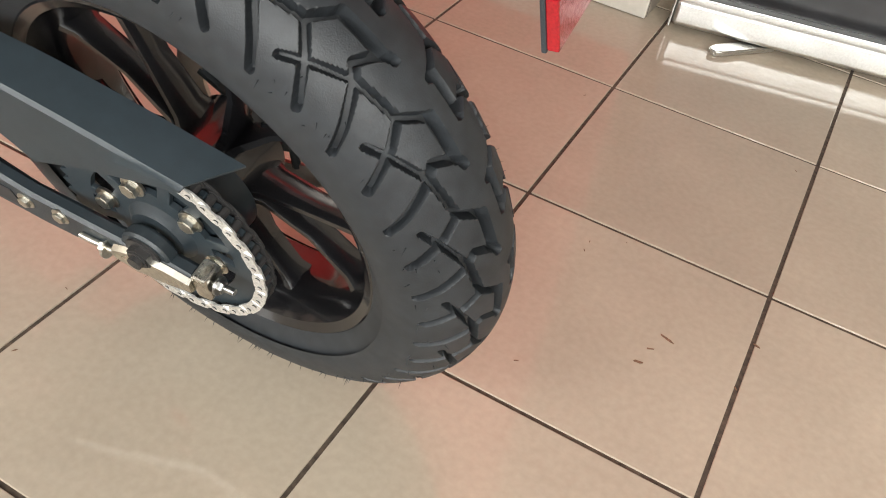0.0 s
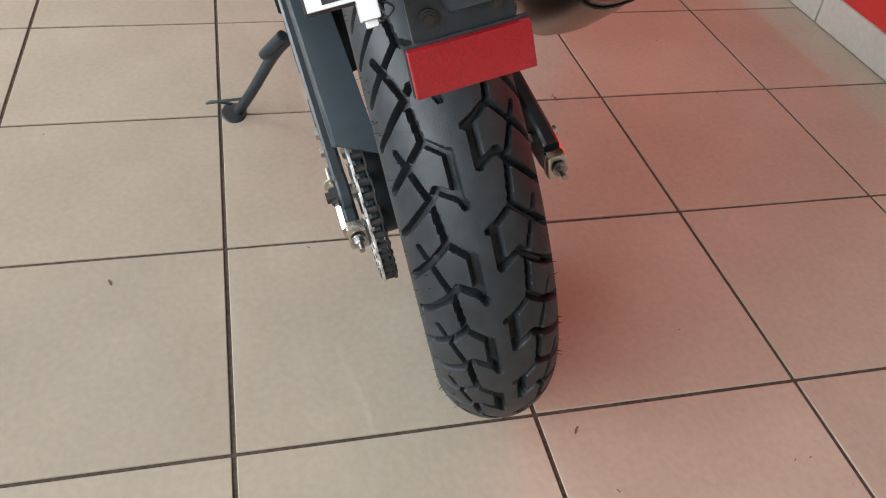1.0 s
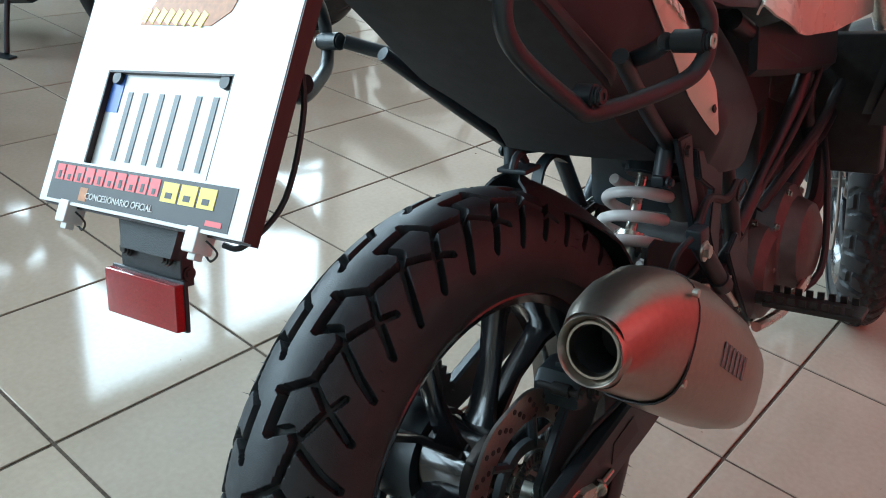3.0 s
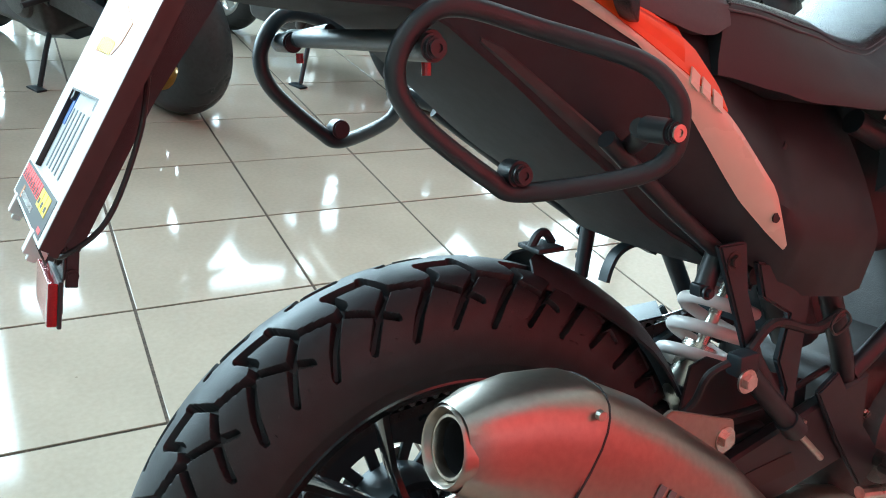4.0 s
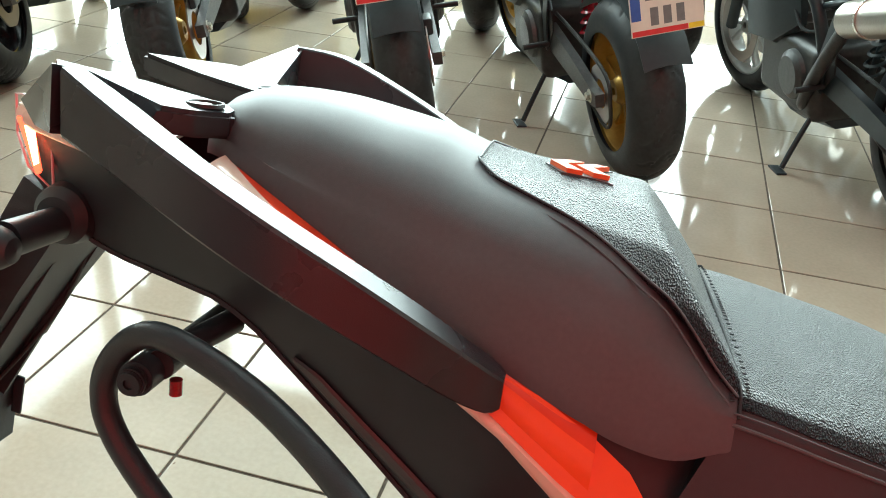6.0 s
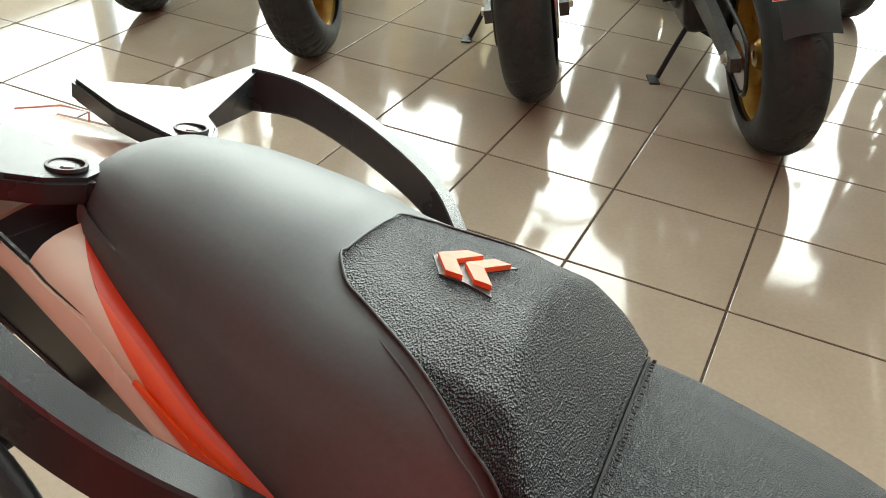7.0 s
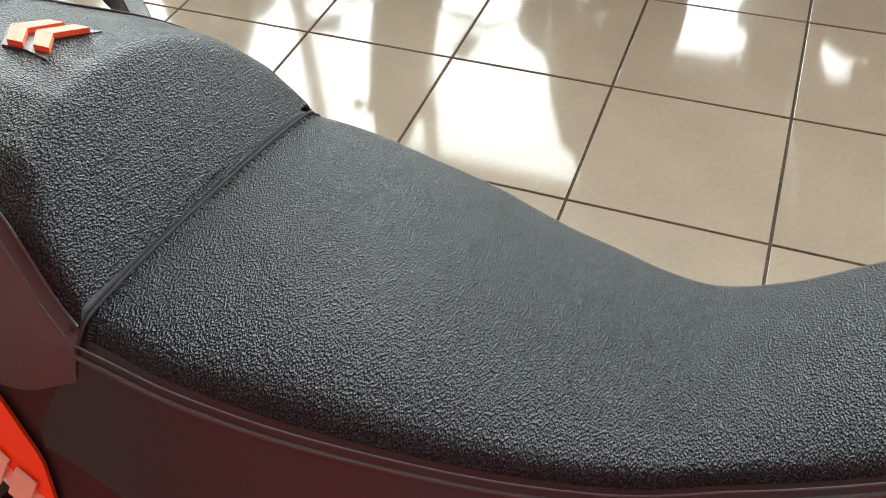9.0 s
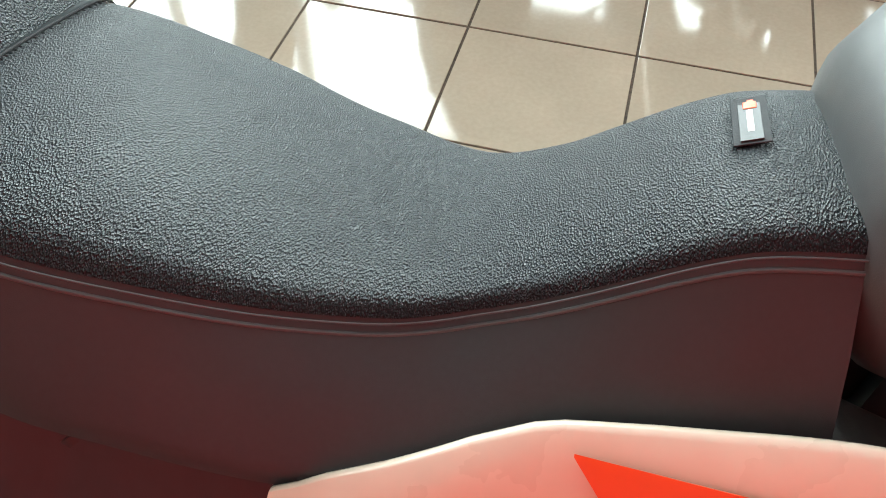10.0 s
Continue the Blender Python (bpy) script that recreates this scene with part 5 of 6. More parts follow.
for k in range(8):
    part("emblem_feather", moved(block((-0.0035, -0.011, 0.0066), (0.0035, 0.0, 0.007)), BOARD @ pose(-0.042 + 0.0095 * k, 0.048 - 0.0006 * k, 0, 0, 0, -28)), YELLOW_INK, board, smooth=False)
for y in (0.084, -0.070):
    clip = part("board_clip", join(slab(y - 0.0065, y + 0.0065, -0.1175, -0.1005, -0.0085, 0.0075, 0.0015), slab(y - 0.004, y + 0.004, -0.122, -0.117, -0.004, 0.003, 0.001)), PAPER, board, "clear plastic cable clip")
    part("cable_tie", tube([on_board(y - 0.010, -0.108, 0.002), on_board(y - 0.016, -0.114, -0.004), on_board(y - 0.004, -0.120, -0.010), on_board(y + 0.006, -0.114, -0.010)], 0.0008, 6), RUBBER, clip)
HANG = pose(-0.3785, 0.021, 0.671, 0, 8, 0)
lower = part("reflector_bracket", moved(join(block((0.006, -0.037, 0.018), (0.0085, 0.037, 0.085), 0.001), block((0.006, -0.028, -0.012), (0.0085, 0.028, 0.020), 0.001), block((0.0085, 0.033, 0.012), (0.018, 0.036, 0.05), 0.001), block((0.0085, -0.036, 0.012), (0.018, -0.033, 0.05), 0.001)), HANG), PLASTIC, bike, "black steel reflector bracket")
for y in (-0.024, 0.024):
    part("bracket_bolt", moved(join(rod((0.006, y, 0.034), (0.001, y, 0.034), 0.0066, n=16, bevel=0.0014), rod((0.0015, y, 0.034), (-0.0008, y, 0.034), 0.0036, n=6)), HANG), DARK_ENGINE, lower)
for z in (0.030, 0.056):
    part("bracket_nut", moved(bolt((0.013, -0.036, z - 0.008), (0, -1, 0), 0.0035, 0.003), HANG), INK, lower)
ref = part("reflector", moved(block((-0.005, -0.044, -0.0175), (0.003, 0.044, 0.0175), 0.0015), HANG), LENS_RED, bike, "rectangular red rear reflector")
part("reflector_back", moved(block((0.0025, -0.045, -0.019), (0.006, 0.045, 0.019), 0.001), HANG), PLASTIC, ref)
part("wire", tube([on_board(MID + 0.02, 0.09, -0.03), on_board(MID + 0.03, 0.0, -0.036), on_board(MID + 0.02, -0.08, -0.03), on_board(MID + 0.01, -0.11, -0.024)], 0.0022, 8), RUBBER, bike)

part("wire", tube([on_board(-0.100, 0.03, -0.010), on_board(-0.112, -0.01, -0.020), on_board(-0.110, -0.07, -0.026), on_board(-0.098, -0.105, -0.014), on_board(-0.085, -0.108, -0.008)], 0.0020, 8), RUBBER, bike)

# ---- exhaust ----
def silencer_ring(c, w, h, along):
    e_y = Vector((0, 1, 0))
    e_n = along.cross(e_y).normalized()
    pts = []
    for k in range(28):
        a = 2 * math.pi * k / 28
        ca, sa = math.cos(a), math.sin(a)
        q = 0.72
        pts.append(c + e_y * w * math.copysign(abs(ca) ** q, ca) + e_n * h * math.copysign(abs(sa) ** q, sa))
    return pts


AXIS = [(-0.142, 0.579), (-0.122, 0.576), (-0.092, 0.570), (-0.052, 0.556), (-0.048, 0.554), (0.005, 0.520), (0.10, 0.452), (0.165, 0.404), (0.195, 0.385)]
SIZE = [(0.028, 0.030), (0.036, 0.040), (0.042, 0.050), (0.0475, 0.060), (0.0485, 0.061), (0.053, 0.067), (0.053, 0.066), (0.046, 0.055), (0.030, 0.034)]


def silencer_skin(lo, hi, grow=0.0, caps=False):
    rings = []
    for k in range(lo, hi):
        a, b = AXIS[max(k - 1, 0)], AXIS[min(k + 1, len(AXIS) - 1)]
        rings.append(silencer_ring(Vector((AXIS[k][0], -0.219, AXIS[k][1])), SIZE[k][0] + grow, SIZE[k][1] + grow, Vector((b[0] - a[0], 0, b[1] - a[1])).normalized()))
    return loft(rings, caps)


mouth = Vector((-0.142, -0.219, 0.579))
along = Vector((0.97, 0.0, -0.22)).normalized()
exhaust = part("silencer", silencer_skin(4, 9), SILENCER, bike, "satin stainless steel silencer", sharp=50)
part("cap_seam", tube(silencer_ring(Vector((-0.048, -0.219, 0.554)), 0.0497, 0.0622, Vector((0.057, 0, -0.038)).normalized()), 0.0011, 6, closed=True, smooth=False), INK, exhaust)
part("end_cap", silencer_skin(0, 5, 0.0012), SILENCER, exhaust, "tapered steel end cap", sharp=50)
bm = bmesh.new()
vs = []
for t, r in ((0.012, 0.0325), (-0.001, 0.0315), (-0.005, 0.0295), (-0.003, 0.0275), (0.004, 0.0255), (0.001, 0.0240), (0.001, 0.0220), (0.006, 0.0205), (0.06, 0.0205)):
    e_n = along.cross(Vector((0, 1, 0))).normalized()
    e_y = e_n.cross(along)
    vs.append([bm.verts.new(mouth + along * t + r * (math.cos(2 * math.pi * k / 36) * e_y + math.sin(2 * math.pi * k / 36) * e_n)) for k in range(36)])
for a, b in zip(vs, vs[1:]):
    for k in range(36):
        bm.faces.new((a[k], a[(k + 1) % 36], b[(k + 1) % 36], b[k]))
part("outlet", bm, SILENCER, exhaust)
part("bore", join(lathe([(0.0203, 0.0), (0.0203, 0.05)], 36), lathe([(0.0203, 0.05), (0.0005, 0.05)], 36)), INK, exhaust, "black exhaust bore").matrix_basis = Matrix.Translation(mouth + along * 0.009) @ along.to_track_quat("Y", "Z").to_matrix().to_4x4()
for x, z in ((-0.036, 0.598), (-0.062, 0.522)):
    part("rivet", rod((x, -0.262, z), (x, -0.267, z), 0.004, n=10), STEEL, exhaust)
part("maker_mark", join(*[moved(block((-0.004, -0.0006, -0.012), (0.004, 0.0, 0.012)), Matrix.Translation((0.02 + 0.0115 * k, -0.2722, 0.515 - 0.0085 * k)) @ pose(0, 0, 0, 0, 35, 0)) for k in range(6)]), GREY_INK, exhaust, smooth=False)
part("header_pipe", tube([(0.18, -0.219, 0.393), (0.215, -0.212, 0.372), (0.29, -0.175, 0.345), (0.42, -0.12, 0.31), (0.6, -0.09, 0.25), (0.78, -0.06, 0.24)], 0.019, 16), SILENCER, bike, "steel exhaust pipe")
part("silencer_bracket", join(plate([(0.095, 0.525), (0.115, 0.535), (0.20, 0.505), (0.205, 0.478), (0.185, 0.468), (0.11, 0.505)], -0.192, -0.186, 0.0012)), SILENCER, bike)
part("bracket_bolt", bolt((0.188, -0.192, 0.488), (0, -1, 0), 0.009, 0.007), STEEL, bike)

# ---- frame, engine, tank and front end ----
LEFT = -0.08  # the front end stands turned to the right
for side in (-1, 1):
    if side < 0:
        hanger = part("pillion_hanger", join(plate([(0.21, 0.67), (0.2609, 0.5529), (0.315, 0.46), (0.345, 0.465), (0.292, 0.5374), (0.2586, 0.617), (0.25, 0.67)], side * 0.138, side * 0.147, 0.0022), plate([(0.27, 0.645), (0.2843, 0.604), (0.3288, 0.5787), (0.3175, 0.5256), (0.3361, 0.4885), (0.333, 0.462), (0.3523, 0.462), (0.3591, 0.5735), (0.36, 0.63)], side * 0.137, side * 0.1465, 0.0022)), SATIN, bike, "black cast pillion foot hanger")
        part("hanger_bolt", bolt((0.232, side * 0.146, 0.652), (0, side, 0), 0.007, 0.006), DARK_ENGINE, hanger)
        part("hanger_clamp", join(rod((0.216, side * 0.122, 0.612), (0.236, side * 0.122, 0.662), 0.011, n=12, bevel=0.002), block((0.206, side * 0.122 - 0.008, 0.612), (0.226, side * 0.122 + 0.008, 0.626), 0.003), bolt((0.212, side * 0.134, 0.618), (0, side, 0), 0.005)), FRAME, hanger)
    strut = tube([(0.055, side * 0.150, 0.786), (0.15, side * 0.135, 0.715), (0.262, side * 0.122, 0.636)], 0.0085, 12)
    if side > 0:
        strut = join(strut, rod((0.266, 0.118, 0.642), (0.250, 0.112, 0.566), 0.0105, 0.009, 12), bolt((0.262, 0.128, 0.624), (0, 1, 0), 0.0055), bolt((0.255, 0.120, 0.592), (0, 1, 0), 0.005))
    part("rack_strut", strut, FRAME, bike, "black pannier rack strut")
    part("subframe_tube", tube([(0.30, side * 0.125, 0.76), (0.38, side * 0.13, 0.65), (0.46, side * 0.125, 0.50), (0.50, side * 0.115, 0.40)], 0.013, 12), FRAME, bike, "black frame tube")
    frame_bm = join(tube([(0.42, side * 0.13, 0.78), (0.62, side * 0.15, 0.70), (0.92, side * 0.13, 0.66), (1.08, side * 0.06 + LEFT, 0.80)], 0.014, 12), tube([(0.48, side * 0.125, 0.47), (0.66, side * 0.14, 0.60), (0.74, side * 0.145, 0.68)], 0.012, 12), tube([(0.74, side * 0.145, 0.69), (0.86, side * 0.13, 0.52), (1.04, side * 0.08 + LEFT, 0.66)], 0.012, 12))
    part("trellis_frame", frame_bm, FRAME, bike, "black trellis frame tubes")
    part("foot_bracket", plate([(0.395, 0.47), (0.43, 0.49), (0.48, 0.42), (0.54, 0.35), (0.50, 0.32), (0.44, 0.40)], side * 0.138, side * 0.146, 0.002), SATIN, bike)
    END, px, pz = (0.30, 0.05, 0.012) if side < 0 else (0.23, 0.0, 0.055)
    peg = part("foot_peg", join(block((0.455 + px, min(side * 0.16, side * END), 0.335 + pz), (0.505 + px, max(side * 0.16, side * END), 0.345 + pz), 0.004), rod((0.48 + px, side * 0.13, 0.34 + pz), (0.48 + px, side * 0.17, 0.34 + pz), 0.011)), DARK_ENGINE, bike, "toothed dark steel foot peg")
    for k in range(8 if side < 0 else 4):
        for x in (0.458 + px, 0.498 + px):
            part("peg_tooth", block((x, side * 0.17 + side * 0.016 * k - 0.005, 0.345 + pz), (x + 0.004, side * 0.17 + side * 0.016 * k + 0.005, 0.356 + pz)), DARK_ENGINE, peg, smooth=False)
part("brake_pedal", tube([(0.47, -0.165, 0.33), (0.56, -0.175, 0.32), (0.66, -0.18, 0.33), (0.70, -0.175, 0.335)], 0.008, 10), STEEL, bike)
cylinder = part("rear_brake_cylinder", join(rod((0.246, -0.156, 0.540), (0.340, -0.156, 0.448), 0.0115, n=16, bevel=0.002), block((0.232, -0.168, 0.530), (0.262, -0.146, 0.556), 0.005), rod((0.325, -0.156, 0.462), (0.348, -0.156, 0.440), 0.014, n=16, bevel=0.003)), SATIN, bike, "black rear brake master cylinder")
part("cylinder_bolt", bolt((0.242, -0.168, 0.528), (0, -1, 0), 0.009, 0.008), STEEL, cylinder)
part("push_rod", join(rod((0.340, -0.156, 0.448), (0.395, -0.158, 0.395), 0.004), block((0.33, -0.166, 0.452), (0.352, -0.148, 0.456), 0.001)), STEEL, cylinder)
part("brake_line", tube([(0.225, -0.158, 0.548), (0.205, -0.150, 0.535), (0.195, -0.140, 0.50), (0.15, -0.132, 0.47)], 0.0042, 8), RUBBER, cylinder)
part("fluid_hose", tube([(0.262, -0.152, 0.552), (0.30, -0.150, 0.575), (0.37, -0.148, 0.555), (0.42, -0.145, 0.565)], 0.0055, 8), RUBBER, cylinder)
part("clamp_ring", tube([(0.40, -0.155, 0.545), (0.415, -0.16, 0.56), (0.40, -0.16, 0.575), (0.385, -0.158, 0.56)], 0.0018, 8, 6, True), DARK_ENGINE, bike)
engine = part("engine", join(block((0.50, -0.115, 0.24), (0.86, 0.115, 0.46), 0.035, 3), moved(block((-0.08, -0.085, 0), (0.08, 0.085, 0.20), 0.012), pose(0.76, 0, 0.42, 0, 18, 0))), DARK_ENGINE, bike, "dark single-cylinder engine")
for side in (-1, 1):
    part("engine_cover", moved(lathe([(0.0, 0.035), (0.06, 0.034), (0.078, 0.022), (0.084, 0.0), (0.0, 0.0)], 40), pose(0.62, side * 0.112, 0.36, 0, 0, 0 if side > 0 else 180)), ENGINE, engine, "cast alloy engine side cover")
    for k in range(7):
        a = 2 * math.pi * k / 7
        part("cover_bolt", bolt((0.62 + 0.088 * math.cos(a), side * 0.115, 0.36 + 0.088 * math.sin(a)), (0, side, 0), 0.005), STEEL, engine)
cover = part("clutch_cover", moved(lathe([(0.0, 0.075), (0.05, 0.074), (0.070, 0.064), (0.080, 0.040), (0.098, 0.030), (0.102, 0.0), (0.0, 0.0)], 44), pose(0.70, -0.110, 0.385, 0, 0, 180)), ENGINE, engine, "cast alloy clutch cover")
for k in range(8):
    a = 2 * math.pi * k / 8 + 0.2
    part("cover_bolt", bolt((0.70 + 0.092 * math.cos(a), -0.142, 0.385 + 0.092 * math.sin(a)), (0, -1, 0), 0.005), STEEL, cover)
for pts, r in (([(0.60, -0.12, 0.47), (0.66, -0.15, 0.53), (0.78, -0.16, 0.57), (0.90, -0.16, 0.62)], 0.009), ([(0.52, -0.13, 0.50), (0.60, -0.15, 0.56), (0.72, -0.16, 0.64), (0.86, -0.15, 0.72)], 0.005), ([(0.64, -0.14, 0.30), (0.72, -0.19, 0.33), (0.82, -0.17, 0.44), (0.90, -0.14, 0.52)], 0.006), ([(0.80, -0.10, 0.36), (0.90, -0.13, 0.40), (0.96, -0.12, 0.52)], 0.019)):
    part("hose", tube(pts, r, 10), RUBBER, engine)
part("cylinder_head", moved(block((-0.085, -0.09, 0.18), (0.085, 0.09, 0.28), 0.015), pose(0.76, 0, 0.42, 0, 18, 0)), ENGINE, engine)
part("radiator", block((0.93, -0.23, 0.45), (0.97, 0.09, 0.70), 0.006), DARK_ENGINE, bike)
part("coolant_hose", tube([(0.84, -0.10, 0.60), (0.80, -0.14, 0.54), (0.74, -0.13, 0.47), (0.70, -0.11, 0.44)], 0.013, 12), RUBBER, bike)
part("air_box", block((0.46, -0.10, 0.60), (0.72, 0.10, 0.82), 0.03, 3), PLASTIC, bike)
# tank cover, side shrouds with white and orange panels
part("tank", loft([[(x, w * math.copysign(abs(math.cos(a)) ** 0.7, math.cos(a)), z + h * math.copysign(abs(math.sin(a)) ** 0.8, math.sin(a))) for a in (2 * math.pi * k / 24 for k in range(24))] for x, w, z, h in ((0.677, 0.056, 0.924, 0.034), (0.685, 0.090, 0.928, 0.060), (0.708, 0.108, 0.936, 0.084), (0.79, 0.128, 0.948, 0.115), (0.90, 0.14, 0.955, 0.125), (1.0, 0.10, 0.94, 0.09), (1.04, 0.05, 0.93, 0.05))]), GREY_PLASTIC, bike, "satin charcoal tank cover", sharp=60)
PANEL_TOP = [(0.432, 0.166, 0.794), (0.462, 0.163, 0.811), (0.494, 0.157, 0.825), (0.542, 0.147, 0.848), (0.565, 0.143, 0.856), (0.609, 0.143, 0.865), (0.687, 0.150, 0.884), (0.75, 0.16, 0.892), (0.86, 0.175, 0.90)]
PANEL_LOW = [(0.432, 0.782), (0.455, 0.768), (0.50, 0.755), (0.60, 0.735), (0.84, 0.72)]


def panel_point(x, d, out=0.0):
    """A place on the tank side panel, d metres down from its upper edge."""
    y, z = mix_smooth(PANEL_TOP, x)
    low = mix(PANEL_LOW, x)
    drop = min(d, z - low)
    bulge = 0.034 * (1 - math.exp(-drop / 0.022))
    return (y + bulge + 0.6 * out, z - drop + 0.002 + 0.8 * out)


for side in (-1, 1):
    grid = []
    for i in range(33):
        x = 0.433 + 0.427 * i / 32
        y, z = panel_point(x, 0)
        low = mix(PANEL_LOW, x)
        drop = 0.038 if side > 0 else 0.0
        row = [(x, side * (y - 0.010), z - 0.012 - drop), (x, side * (y - 0.006), z - 0.003 - drop), (x, side * (y - 0.003), z - 0.0006 - drop)]
        for d in (0.0, 0.06, 0.13, 0.22, 0.33, 0.47, 0.64, 0.82, 1.0):
            q = panel_point(x, min(0.16, z - low - 0.001) * d ** 1.5)
            row.append((x, side * q[0], q[1] - drop))
        grid.append(row)
    shroud = part("tank_panel", sheet(grid, -0.003 * side), WHITE, bike, "white tank side panel", sharp=60)
    grid = []
    for i in range(19):
        x = 0.572 + 0.288 * i / 18
        t = mix([(0.572, 0.008), (0.65, 0.018), (0.86, 0.04)], x)
        b = mix([(0.572, 0.009), (0.592, 0.030), (0.64, 0.062), (0.86, 0.10)], x)
        row = []
        for k in range(6):
            q = panel_point(x, t + (b - t) * k / 5, 0.0048)
            row.append((x, side * q[0], q[1] - (0.038 if side > 0 else 0.0)))
        grid.append(row)
    part("panel_decal", sheet(grid, 0.0008), ORANGE, shroud, "orange decal on the white panel")
    # the hanging radiator shroud
    pts = [(0.80, 0.80), (1.10, 0.84), (1.13, 0.78), (1.03, 0.60), (0.92, 0.545), (0.84, 0.56), (0.78, 0.68)]
    bm = plate(pts, side * 0.165 + LEFT, side * 0.238 + LEFT, 0.018)
    for v in bm.verts:
        v.co.y -= side * 0.45 * max(0.0, 0.66 - v.co.z)
    part("radiator_shroud", bm, SATIN, bike, "black radiator shroud")
    part("shroud_screw", bolt((0.98, side * 0.236 + LEFT, 0.74), (0, side, 0), 0.006), STEEL, bike)
    part("knee_panel", loft([[(x, side * (y + d), z) for d, z in ((0.0, z0), (0.012, z0 + 0.01), (0.012, z1 - 0.01), (0.0, z1))] for x, y, z0, z1 in ((0.46, 0.140, 0.70, 0.775), (0.60, 0.150, 0.68, 0.775), (0.80, 0.16, 0.66, 0.79))]), SATIN, bike)

front = wheel("front_wheel", GLOSS, bike, pose(1.37, -0.118, 0.308, 0, 8, 17), 0.241, 0.052, 0.045, 5, label="gloss black cast front wheel")
t = new("tyre", tyre_mesh(0.333, 0.054, 0.241, KNOB, 22, 0.007, 660, 40))
t.parent = front
tagged(t, "new knobbly front tyre")
part("brake_disc", disc_mesh(0.16, 0.125, 0.055, 0.0045), BRAKE, front)
for side in (-1, 1):
    c = Vector((1.37, -0.118, 0.308))
    leg0, leg1 = c + Vector((0.02, side * 0.105, 0.0)), c + Vector((-0.26, side * 0.105 + 0.10, 0.62))
    fork = part("fork_leg", join(rod(leg0, leg0.lerp(leg1, 0.42), 0.027), rod(leg0.lerp(leg1, 0.40), leg0.lerp(leg1, 0.44), 0.030)), SATIN, bike, "black front fork leg")
    part("fork_tube", rod(leg0.lerp(leg1, 0.4), leg1, 0.0215), STEEL, fork)
part("front_axle", rod((1.405, -0.223, 0.308), (1.335, -0.013, 0.308), 0.011), STEEL, bike)
grid = []
for k in range(13):
    a = radians(150 - 115 * k / 12)
    grid.append([(1.395 - 0.01 + 0.36 * math.cos(a) - 0.03 * abs(u), -0.111 + 0.062 * u, 0.318 + (0.365 - 0.03 * abs(u) ** 2) * math.sin(a)) for u in (-1, -0.6, 0, 0.6, 1)])
part("front_mudguard", sheet(grid, 0.003), SATIN, bike)
part("headstock", block((1.06, -0.20, 0.86), (1.16, 0.03, 0.90), 0.01), SATIN, bike)
part("handlebar", tube([(0.90, -0.48, 1.12), (0.95, -0.37, 1.12), (1.06, -0.20, 1.06), (1.08, -0.08, 1.05), (1.07, 0.06, 1.06), (1.0, 0.24, 1.12), (0.97, 0.36, 1.12)], 0.011, 12), SATIN, bike)

# side stand
stand = part("side_stand", join(tube([(0.47, 0.119, 0.305), (0.50, 0.125, 0.283), (0.55, 0.176, 0.226), (0.60, 0.240, 0.138), (0.632, 0.282, 0.084)], 0.0105, 12)), FRAME, bike, "black steel side stand")
foot = moved(join(lathe([(0.0, 0.0), (0.030, 0.0), (0.033, 0.003), (0.033, 0.007), (0.029, 0.010), (0.0, 0.010)], 24)), pose(0.641, 0.295, 0.0698, 13.5, 0, 0) @ pose(0, 0, 0, 90, 0, 0) @ Matrix.Diagonal((1.25, 1, 0.8, 1)))
part("stand_foot", foot, FRAME, stand)
part("stand_spring", rod((0.50, 0.150, 0.283), (0.545, 0.196, 0.232), 0.010, n=12, bevel=0.002), SATIN, stand)
part("stand_loop", tube([(0.615, 0.262, 0.118), (0.625, 0.318, 0.122), (0.640, 0.336, 0.116), (0.655, 0.322, 0.106), (0.650, 0.290, 0.092)], 0.0030, 8), FRAME, stand)


